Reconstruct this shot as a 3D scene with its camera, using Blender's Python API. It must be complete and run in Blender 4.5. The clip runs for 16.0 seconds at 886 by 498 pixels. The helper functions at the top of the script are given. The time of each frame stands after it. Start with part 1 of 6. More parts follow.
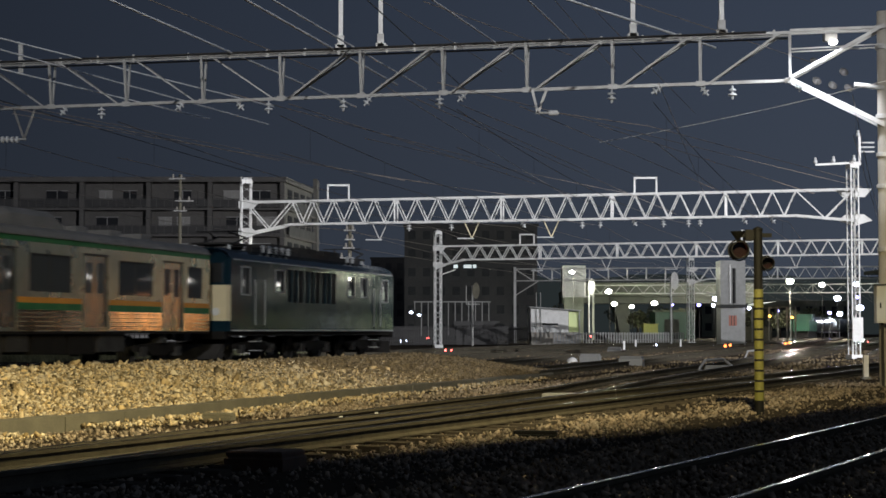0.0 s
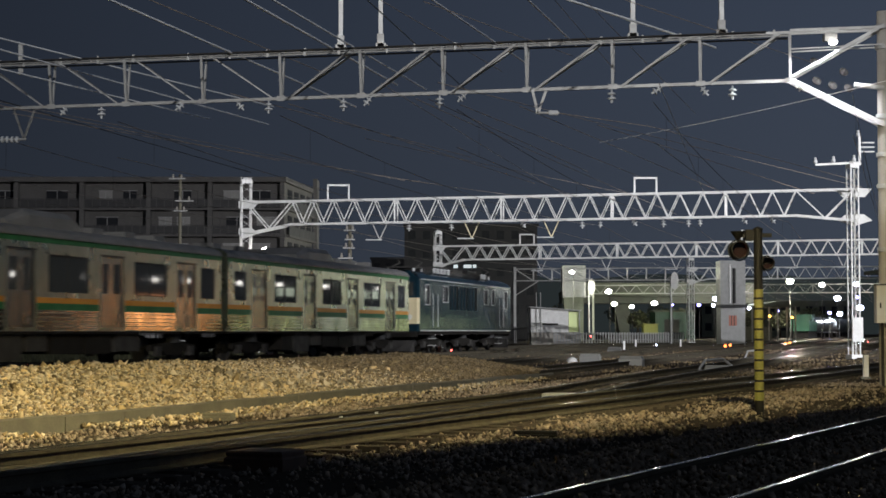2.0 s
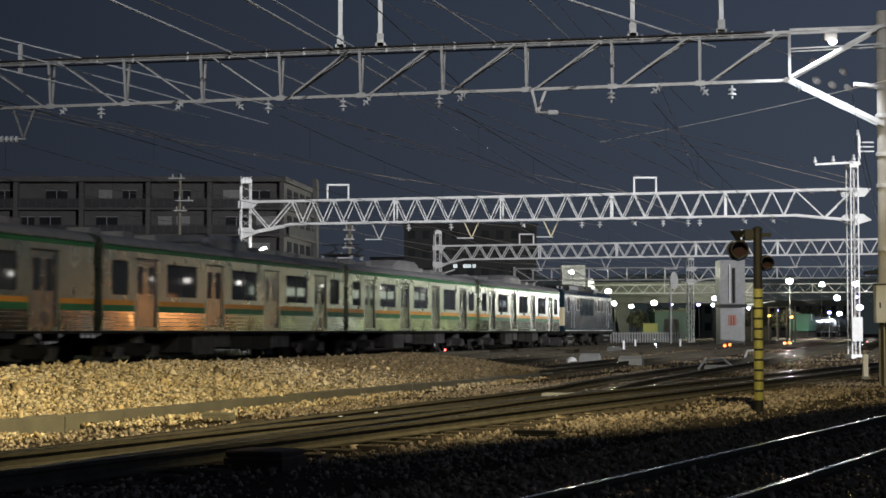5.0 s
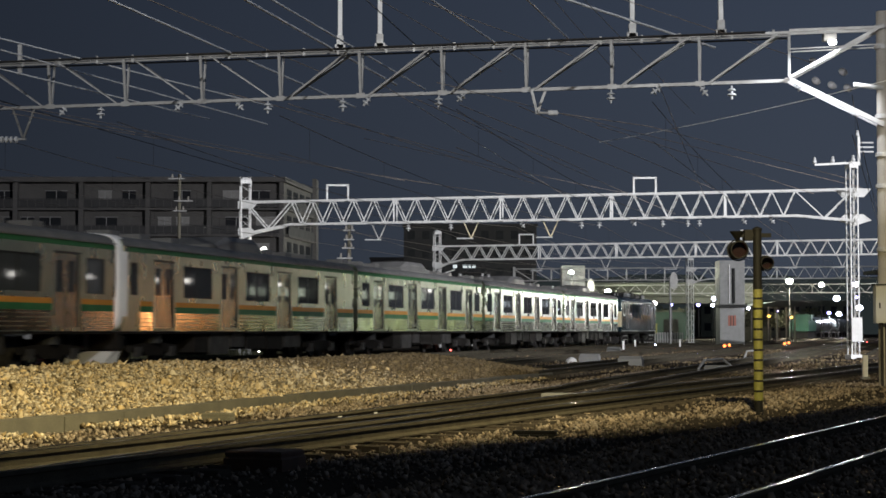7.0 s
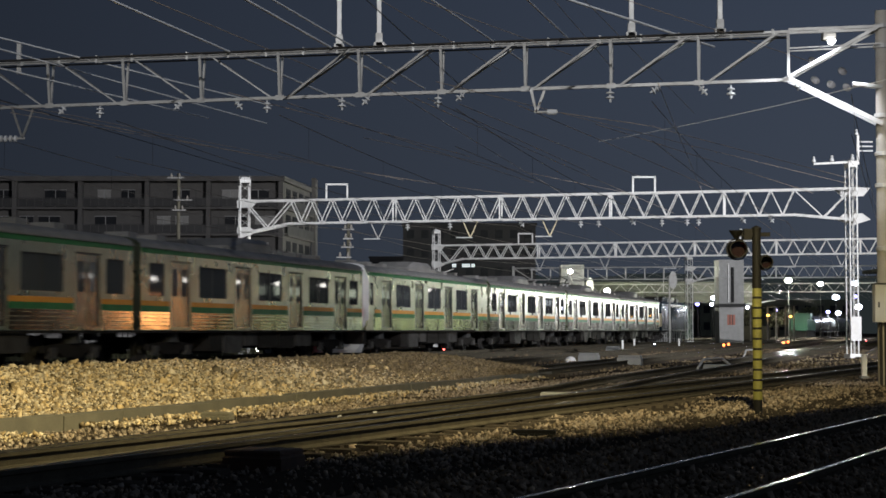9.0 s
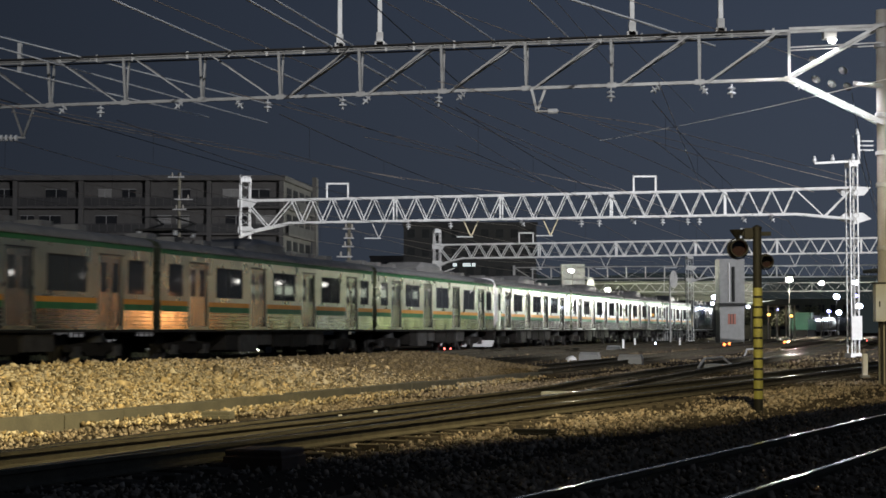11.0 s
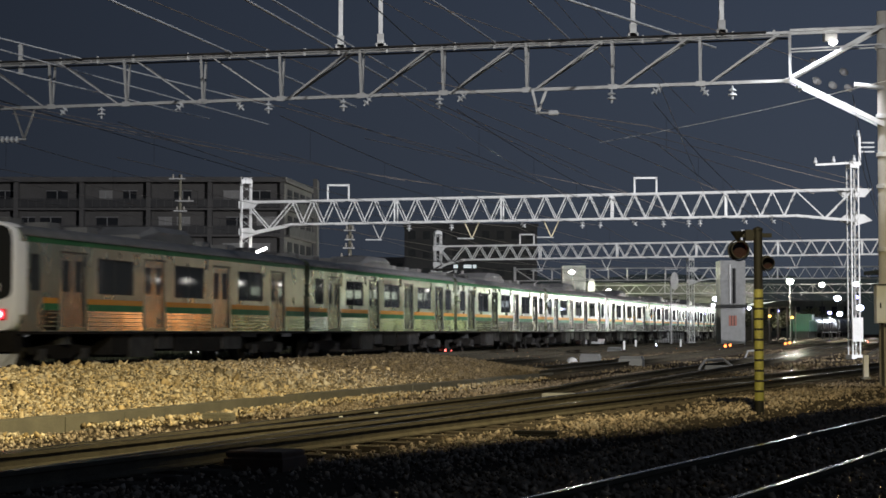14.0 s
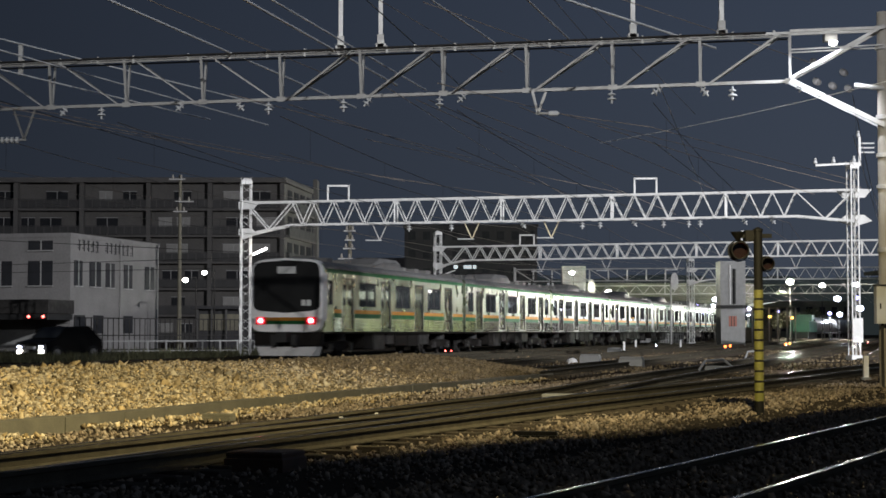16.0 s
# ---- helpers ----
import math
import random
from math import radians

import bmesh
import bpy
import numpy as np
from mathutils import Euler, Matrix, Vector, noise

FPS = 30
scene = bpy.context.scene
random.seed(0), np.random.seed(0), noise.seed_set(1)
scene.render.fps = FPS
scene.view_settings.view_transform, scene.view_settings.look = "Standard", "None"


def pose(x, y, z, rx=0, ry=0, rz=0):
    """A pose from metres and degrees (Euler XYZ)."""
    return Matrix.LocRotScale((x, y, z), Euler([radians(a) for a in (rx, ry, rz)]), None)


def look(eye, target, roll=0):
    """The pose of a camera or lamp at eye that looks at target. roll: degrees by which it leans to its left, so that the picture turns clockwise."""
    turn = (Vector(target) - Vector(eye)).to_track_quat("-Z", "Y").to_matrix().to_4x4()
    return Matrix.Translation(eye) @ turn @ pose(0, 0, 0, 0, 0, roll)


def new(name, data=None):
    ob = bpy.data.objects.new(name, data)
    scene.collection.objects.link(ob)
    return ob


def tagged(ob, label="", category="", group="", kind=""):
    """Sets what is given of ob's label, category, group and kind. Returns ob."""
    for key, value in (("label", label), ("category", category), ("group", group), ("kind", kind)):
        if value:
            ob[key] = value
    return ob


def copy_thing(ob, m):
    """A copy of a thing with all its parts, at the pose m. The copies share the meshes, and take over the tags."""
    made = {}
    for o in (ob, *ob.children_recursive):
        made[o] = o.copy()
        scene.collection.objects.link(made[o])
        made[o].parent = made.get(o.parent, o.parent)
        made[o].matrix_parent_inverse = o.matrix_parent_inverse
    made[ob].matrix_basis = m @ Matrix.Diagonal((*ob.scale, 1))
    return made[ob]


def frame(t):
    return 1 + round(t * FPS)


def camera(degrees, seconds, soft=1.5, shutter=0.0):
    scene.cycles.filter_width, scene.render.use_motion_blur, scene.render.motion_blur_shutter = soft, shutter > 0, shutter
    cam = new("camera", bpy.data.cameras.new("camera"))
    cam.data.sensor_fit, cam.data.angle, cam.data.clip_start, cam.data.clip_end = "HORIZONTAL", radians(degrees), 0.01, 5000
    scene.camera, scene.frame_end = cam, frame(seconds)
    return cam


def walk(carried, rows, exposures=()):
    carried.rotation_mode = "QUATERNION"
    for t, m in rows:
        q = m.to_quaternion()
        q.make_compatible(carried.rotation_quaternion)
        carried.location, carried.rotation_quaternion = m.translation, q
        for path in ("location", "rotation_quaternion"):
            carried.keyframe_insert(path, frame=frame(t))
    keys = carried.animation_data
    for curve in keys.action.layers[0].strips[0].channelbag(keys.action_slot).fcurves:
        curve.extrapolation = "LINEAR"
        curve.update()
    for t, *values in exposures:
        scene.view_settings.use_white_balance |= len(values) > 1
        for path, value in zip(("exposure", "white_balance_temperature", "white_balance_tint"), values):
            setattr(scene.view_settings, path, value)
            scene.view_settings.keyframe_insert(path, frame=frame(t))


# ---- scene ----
# ---- camera ----
EYE = Vector((0, 0, 1.0))
cam = camera(29.29, 16.0, soft=1.6, shutter=0.7)


def aim(pan, tilt):
    """The view with a small pan and tilt, in thousandths, off the standing one."""
    return look(EYE, EYE + Vector((pan * 1e-3, 1, 0.0485 + tilt * 1e-3)))


walk(cam, [(0, aim(0, 0)), (2.5, aim(0, 0)), (4.0, aim(0.1, -0.3)), (6.5, aim(0.4, 0)), (8.0, aim(0.5, 0)), (8.5, aim(0.9, -0.4)),
           (9.0, aim(0.9, -0.5)), (11.5, aim(0.45, -0.95)), (13.0, aim(0.45, -0.95)), (13.5, aim(0.05, -0.05)), (14.5, aim(0, 0.05)),
           (16.0, aim(0, 0.35))],
     exposures=[(0, 0.0), (16, 0.0)])

# ---- world and lights ----
world = bpy.data.worlds.new("night_sky")
scene.world = world
world.use_nodes = True
wn, wl = world.node_tree.nodes, world.node_tree.links
wn.clear()
w_out, w_bg = wn.new("ShaderNodeOutputWorld"), wn.new("ShaderNodeBackground")
w_geo, w_sep, w_ramp = wn.new("ShaderNodeTexCoord"), wn.new("ShaderNodeSeparateXYZ"), wn.new("ShaderNodeValToRGB")
wl.new(w_geo.outputs["Generated"], w_sep.inputs[0])
wl.new(w_sep.outputs["Z"], w_ramp.inputs[0])
wl.new(w_ramp.outputs[0], w_bg.inputs[0])
wl.new(w_bg.outputs[0], w_out.inputs[0])
w_glow = wn.new("ShaderNodeMath")
w_glow.operation, w_glow.inputs[1].default_value, w_glow.inputs[2].default_value = "MULTIPLY_ADD", 2.2, 1.46
wl.new(w_sep.outputs["X"], w_glow.inputs[0])
wl.new(w_glow.outputs[0], w_bg.inputs[1])
w_ramp.color_ramp.elements[0].position, w_ramp.color_ramp.elements[0].color = 0.0, (0.0238, 0.0293, 0.0402, 1)
w_ramp.color_ramp.elements[1].position, w_ramp.color_ramp.elements[1].color = 0.25, (0.0177, 0.0241, 0.0385, 1)


def lamp(name, kind, place, power, colour, radius=0.1, target=None, cone=60, blend=0.6):
    data = bpy.data.lights.new(name, kind)
    data.energy, data.color, data.shadow_soft_size = power, colour, radius
    ob = new(name, data)
    if kind == "SPOT":
        data.spot_size, data.spot_blend = radians(cone), blend
    ob.matrix_world = look(place, target) if target else Matrix.Translation(place)
    return ob


SODIUM, WHITE, COOL, GREENISH = (1.0, 0.845, 0.46), (1.0, 0.97, 0.9), (0.85, 0.9, 1.0), (0.84, 1.0, 0.5)
lamp("sodium_flood", "SPOT", (3.08, 13.3, 9.5), 13500, SODIUM, 0.12, (-4.5, 26.0, -0.5), 130, 0.4)
# unseen fill spot behind the camera, added to brighten the near gantry
lamp("near_gantry_fill", "SPOT", (-2.0, -15.0, 20.0), 72000, (0.97, 0.975, 0.98), 0.3, (0.2, 40.0, 10.4), 32, 0.8)
lamp("gantry_lamp_light", "SPOT", (8.75, 36.5, 7.3), 780, COOL, 0.07, (8.35, 37.7, 5.9), 100, 0.5)
# unseen spot right of the view, added to light the farther gantries
lamp("far_gantry_fill", "SPOT", (60, 10, 34), 400000, (0.95, 0.955, 0.99), 0.3, (4, 113, 6), 43, 0.6)
lamp("mast_light", "POINT", (40.9, 199, 6.9), 26000, (0.98, 1.0, 0.86), 0.4)
lamp("mast_light", "POINT", (58.5, 239, 7.6), 40000, WHITE, 0.4)
lamp("mast_light", "POINT", (14.4, 189, 7.6), 8000, (0.97, 1.0, 0.8), 0.4)
lamp("mast_light", "POINT", (22.2, 219, 4.6), 1500, GREENISH, 0.4)
lamp("mast_light", "POINT", (63.9, 259, 4.7), 1300, COOL, 0.4)
lamp("mast_light", "POINT", (70.1, 299, 4.1), 5000, COOL, 0.4)
lamp("mast_light", "POINT", (29.9, 239, 5.0), 1500, WHITE, 0.4)
lamp("strip_lamp_light", "POINT", (-8.8, 81.3, 4.9), 25, WHITE, 0.2)
lamp("platform_light", "POINT", (36.3, 124, 5.4), 260, (0.95, 1.0, 0.7), 0.3)


# ---- materials ----
def material(name, colour, second=None, rough=0.6, metal=0.0, scale=4.0, bump=0.0, fine=60.0, emit=0.0, spec=0.5, vary=0.0):
    """A surface in two mixed tones with fine grain; emit makes it glow."""
    m = bpy.data.materials.new(name)
    m.use_nodes = True
    n, l = m.node_tree.nodes, m.node_tree.links
    b = n["Principled BSDF"]
    b.inputs["Base Color"].default_value = (*colour, 1)
    b.inputs["Roughness"].default_value, b.inputs["Metallic"].default_value = rough, metal
    b.inputs["Specular IOR Level"].default_value = spec
    if emit:
        b.inputs["Emission Color"].default_value, b.inputs["Emission Strength"].default_value = (*colour, 1), emit
    if second:
        co, big, small, mix, ramp = (n.new("ShaderNodeTexCoord"), n.new("ShaderNodeTexNoise"), n.new("ShaderNodeTexNoise"),
                                     n.new("ShaderNodeMixRGB"), n.new("ShaderNodeMath"))
        big.inputs["Scale"].default_value, small.inputs["Scale"].default_value = scale, fine
        big.inputs["Detail"].default_value, small.inputs["Detail"].default_value = 5, 3
        l.new(co.outputs["Object"], big.inputs["Vector"])
        l.new(co.outputs["Object"], small.inputs["Vector"])
        ramp.operation = "MULTIPLY_ADD"
        l.new(small.outputs["Fac"], ramp.inputs[0])
        ramp.inputs[1].default_value = 0.9
        l.new(big.outputs["Fac"], ramp.inputs[2])
        shift = n.new("ShaderNodeMapRange")
        shift.inputs[1].default_value, shift.inputs[2].default_value = 0.65, 1.25
        l.new(ramp.outputs[0], shift.inputs[0])
        if vary:
            isl, blend = n.new("ShaderNodeNewGeometry"), n.new("ShaderNodeMixRGB")
            blend.inputs[0].default_value = 0.7
            l.new(shift.outputs[0], blend.inputs[1])
            l.new(isl.outputs["Random Per Island"], blend.inputs[2])
            l.new(blend.outputs[0], mix.inputs[0])
        else:
            l.new(shift.outputs[0], mix.inputs[0])
        mix.inputs[1].default_value, mix.inputs[2].default_value = (*colour, 1), (*second, 1)
        last = mix.outputs[0]
        if vary:
            geo, hue, rng = n.new("ShaderNodeNewGeometry"), n.new("ShaderNodeHueSaturation"), n.new("ShaderNodeMapRange")
            rng.inputs[3].default_value, rng.inputs[4].default_value = 1 - vary, 1 + vary
            scatter = n.new("ShaderNodeTexWhiteNoise")
            scatter.noise_dimensions = "1D"
            l.new(geo.outputs["Random Per Island"], scatter.inputs["W"])
            l.new(scatter.outputs["Value"], rng.inputs[0])
            l.new(rng.outputs[0], hue.inputs["Value"])
            l.new(last, hue.inputs["Color"])
            last = hue.outputs[0]
        l.new(last, b.inputs["Base Color"])
        rr = n.new("ShaderNodeMapRange")
        rr.inputs[3].default_value, rr.inputs[4].default_value = max(rough - 0.1, 0.02), min(rough + 0.12, 1)
        l.new(big.outputs["Fac"], rr.inputs[0])
        l.new(rr.outputs[0], b.inputs["Roughness"])
        if bump:
            bp = n.new("ShaderNodeBump")
            bp.inputs["Strength"].default_value, bp.inputs["Distance"].default_value = bump, 0.02
            l.new(small.outputs["Fac"], bp.inputs["Height"])
            l.new(bp.outputs[0], b.inputs["Normal"])
    return m


STEEL = material("brushed_stainless", (0.4, 0.44, 0.335), (0.315, 0.345, 0.262), 0.28, 1.0, 1.3, 0.02, 3)
POLISHED = material("polished_corrugated_steel", (0.5, 0.505, 0.41), (0.34, 0.345, 0.28), 0.12, 1.0, 1.0, 0.15, 3)
DOOR_STEEL = material("door_steel", (0.38, 0.385, 0.31), (0.3, 0.305, 0.25), 0.24, 1.0, 2.0, 0.02, 12)
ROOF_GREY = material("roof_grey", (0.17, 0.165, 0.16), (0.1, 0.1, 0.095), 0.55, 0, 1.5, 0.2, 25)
ORANGE = material("stripe_orange", (0.56, 0.24, 0.03), (0.45, 0.19, 0.028), 0.5, 0, 2, spec=0.15)
GREEN = material("stripe_green", (0.024, 0.135, 0.045), (0.017, 0.095, 0.032), 0.5, 0, 2, spec=0.15)
GLASS = material("window_glass", (0.05, 0.055, 0.06), None, 0.04, 0)
DARK_IN = material("dark_interior", (0.02, 0.02, 0.022), (0.035, 0.03, 0.03), 0.8)
RUBBER = material("black_rubber", (0.012, 0.012, 0.012), (0.02, 0.02, 0.02), 0.7)
UNDER = material("underframe_grime", (0.008, 0.007, 0.0065), (0.018, 0.016, 0.014), 0.8, 0, 3, 0.3, 30, spec=0.1)
UNDER_GREY = material("equipment_grey", (0.045, 0.042, 0.04), (0.02, 0.019, 0.018), 0.7, 0, 3, 0.2, 30, spec=0.2)
WHITE_FRP = material("white_moulding", (0.9, 0.89, 0.88), (0.82, 0.8, 0.79), 0.35, 0, 2)
BLACK_MASK = material("black_windscreen", (0.03, 0.03, 0.029), (0.022, 0.022, 0.022), 0.05, 0, 1.5, spec=0.8)
PALE = material("pale_print", (0.6, 0.6, 0.58), None, 0.5)
TAIL_RED = material("tail_red", (1.0, 0.06, 0.08), None, 0.4, emit=9)
TAIL_CORE = material("tail_core", (1.0, 0.55, 0.6), None, 0.4, emit=12)
RED_RIM = material("red_lens", (0.5, 0.01, 0.02), None, 0.2, emit=0.5)
BLUE = material("loco_blue", (0.008, 0.024, 0.034), (0.005, 0.015, 0.023), 0.11, 0, 1.6, 0.25, 2.2, spec=0.12)
CREAM = material("loco_cream", (0.66, 0.57, 0.36), (0.55, 0.47, 0.3), 0.4, 0, 2)
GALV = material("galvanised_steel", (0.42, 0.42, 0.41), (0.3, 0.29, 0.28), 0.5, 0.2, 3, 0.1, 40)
WHITE_PAINT = material("white_steel_paint", (0.8, 0.8, 0.79), (0.62, 0.61, 0.59), 0.5, 0, 3, 0.1, 40)
CONCRETE = material("pole_concrete", (0.38, 0.355, 0.315), (0.27, 0.25, 0.22), 0.8, 0, 2, 0.3, 50)
CURB_CONCRETE = material("curb_concrete", (0.165, 0.152, 0.112), (0.1, 0.093, 0.072), 0.85, 0, 2.5, 0.4, 60)
INSULATOR = material("porcelain", (0.62, 0.63, 0.64), (0.45, 0.45, 0.45), 0.25, 0, 5)
RUST = material("rusty_iron", (0.12, 0.065, 0.035), (0.06, 0.04, 0.028), 0.75, 0.2, 6, 0.3, 60)
RAIL_SIDE = material("rail_side_rust", (0.1, 0.088, 0.064), (0.06, 0.053, 0.04), 0.7, 0.1, 5, 0.3, 60, spec=0.0)
RAIL_TOP = material("polished_rail", (0.42, 0.41, 0.39), (0.3, 0.285, 0.27), 0.19, 1, 3)
SLEEPER = material("old_sleeper", (0.055, 0.046, 0.037), (0.095, 0.08, 0.062), 0.85, 0, 5, 0.5, 50, spec=0.0)
GROUND = material("yard_gravel", (0.065, 0.053, 0.04), (0.036, 0.03, 0.024), 0.9, 0, 0.6, 0.9, 22, spec=0.0)
STONE = material("ballast_stone", (0.42, 0.3, 0.14), (0.42, 0.38, 0.31), 0.85, 0, 2.2, 0.3, 60, vary=0.75, spec=0.0)
DULL_STONE = material("dusty_stone", (0.27, 0.205, 0.14), (0.225, 0.195, 0.16), 0.85, 0, 2.2, 0.3, 60, vary=0.6, spec=0.0)
BED_STONE = material("bed_stone", (0.3, 0.235, 0.165), (0.2, 0.16, 0.115), 0.85, 0, 2.2, 0.3, 60, vary=0.5, spec=0.0)
BROWN_STONE = material("brown_stone", (0.22, 0.165, 0.09), (0.16, 0.13, 0.095), 0.9, 0, 2.2, 0.3, 60, vary=0.5, spec=0.0)
WIRE = material("copper_wire", (0.42, 0.33, 0.25), (0.3, 0.24, 0.19), 0.4, 0.0, 6)
WIRE_DULL = material("tarnished_wire", (0.15, 0.125, 0.1), (0.1, 0.085, 0.07), 0.5, 0.0, 6)
WIRE_PALE = material("aluminium_wire", (0.9, 0.9, 0.9), (0.82, 0.82, 0.82), 0.45, 0.0, 6)
BLACK_PAINT = material("black_paint", (0.008, 0.008, 0.0075), (0.013, 0.012, 0.011), 0.6, 0, 6, spec=0.2)
YELLOW_PAINT = material("worn_yellow_paint", (0.22, 0.21, 0.045), (0.12, 0.11, 0.03), 0.6, 0, 7, 0.2, 40)
GREY_PAINT = material("grey_cabinet_paint", (0.3, 0.3, 0.295), (0.22, 0.22, 0.215), 0.5, 0, 3)
CABINET_PAINT = material("pale_cabinet_paint", (0.6, 0.6, 0.6), (0.5, 0.5, 0.5), 0.5, 0, 3)
APT_WALL = material("apartment_plaster", (0.135, 0.127, 0.12), (0.1, 0.094, 0.09), 0.85, 0, 0.5, 0.2, 6)
APT_DARK = material("dark_glazing", (0.02, 0.022, 0.025), (0.036, 0.036, 0.04), 0.5, 0, 0.8, spec=0.03)
CURTAIN = material("curtained_pane", (0.34, 0.33, 0.31), (0.24, 0.23, 0.22), 0.5, 0, 2)
RAILING = material("balcony_panel", (0.06, 0.058, 0.057), (0.042, 0.04, 0.04), 0.6, 0, 1)
OFFICE_WALL = material("office_tile_wall", (0.22, 0.212, 0.208), (0.16, 0.154, 0.15), 0.7, 0, 0.7, 0.15, 8)
OFFICE_SIGN = material("sign_lettering", (0.025, 0.025, 0.027), None, 0.6)
CITY = material("city_block", (0.034, 0.033, 0.035), (0.022, 0.022, 0.025), 0.85, 0, 0.3, 0.1, 3)
DECK = material("bridge_concrete", (0.14, 0.15, 0.11), (0.09, 0.095, 0.075), 0.85, 0, 0.6, 0.2, 6)
TREE_BARK = material("bark", (0.06, 0.045, 0.03), (0.04, 0.03, 0.02), 0.9)
TANK_GREY = material("tank_wagon_grey", (0.14, 0.15, 0.145), (0.08, 0.08, 0.08), 0.3, 0.1, 1)
ENGINE_GREEN = material("engine_green", (0.008, 0.06, 0.028), (0.006, 0.04, 0.02), 0.45, 0, 1)
ASPHALT = material("asphalt", (0.075, 0.075, 0.076), (0.05, 0.05, 0.05), 0.85, 0, 1, 0.3, 40)
WEED = material("dry_weeds", (0.09, 0.1, 0.05), (0.13, 0.12, 0.065), 0.8, 0, 3, vary=0.4)
LAMP_WHITE = material("floodlight_glow", (1.0, 0.97, 0.9), None, 0.4, emit=14)
LAMP_COOL = material("cool_lamp_glow", (0.72, 0.76, 1.0), None, 0.4, emit=14)
LAMP_BLUE = material("blue_lamp_glow", (0.35, 0.32, 1.0), None, 0.4, emit=9)
LAMP_AMBER = material("amber_glow", (1.0, 0.5, 0.1), None, 0.4, emit=5)
LAMP_ORANGE = material("orange_glow", (1.0, 0.22, 0.05), None, 0.4, emit=4)
LAMP_RED = material("red_lamp_glow", (1.0, 0.12, 0.1), None, 0.4, emit=8)
SIGNAL_RED = material("signal_red_glow", (1.0, 0.13, 0.09), None, 0.4, emit=3)
SIGNAL_CORE = material("signal_core_glow", (1.0, 0.55, 0.45), None, 0.4, emit=2)
SIGNAL_YELLOW = material("signal_yellow_glow", (1.0, 0.5, 0.02), None, 0.4, emit=1.9)
SIGNAL_YCORE = material("signal_yellow_core", (1.0, 0.85, 0.25), None, 0.4, emit=1.5)
LENS_OFF = material("dark_lens", (0.012, 0.004, 0.0035), None, 0.25)
ROOM_WARM = material("warm_lit_window", (1.0, 0.42, 0.16), None, 0.5, emit=7.0)
ROOM_GREEN = material("green_lit_window", (0.86, 1.0, 0.52), None, 0.5, emit=1.6)
DOOR_GREEN = material("dim_green_doorway", (0.75, 0.85, 0.4), None, 0.5, emit=0.05)
DIM_WINDOW = material("dim_lit_window", (0.85, 0.95, 1.0), None, 0.5, emit=0.5)
ROOM_BRIGHT = material("bright_lit_window", (0.9, 1.0, 0.8), None, 0.5, emit=2.0)
ROOM_WHITE = material("white_lit_window", (0.85, 0.95, 1.0), None, 0.5, emit=1.4)
WALL_BRICK_LIT = material("lit_red_window", (0.22, 0.07, 0.045), None, 0.5, emit=0.35)


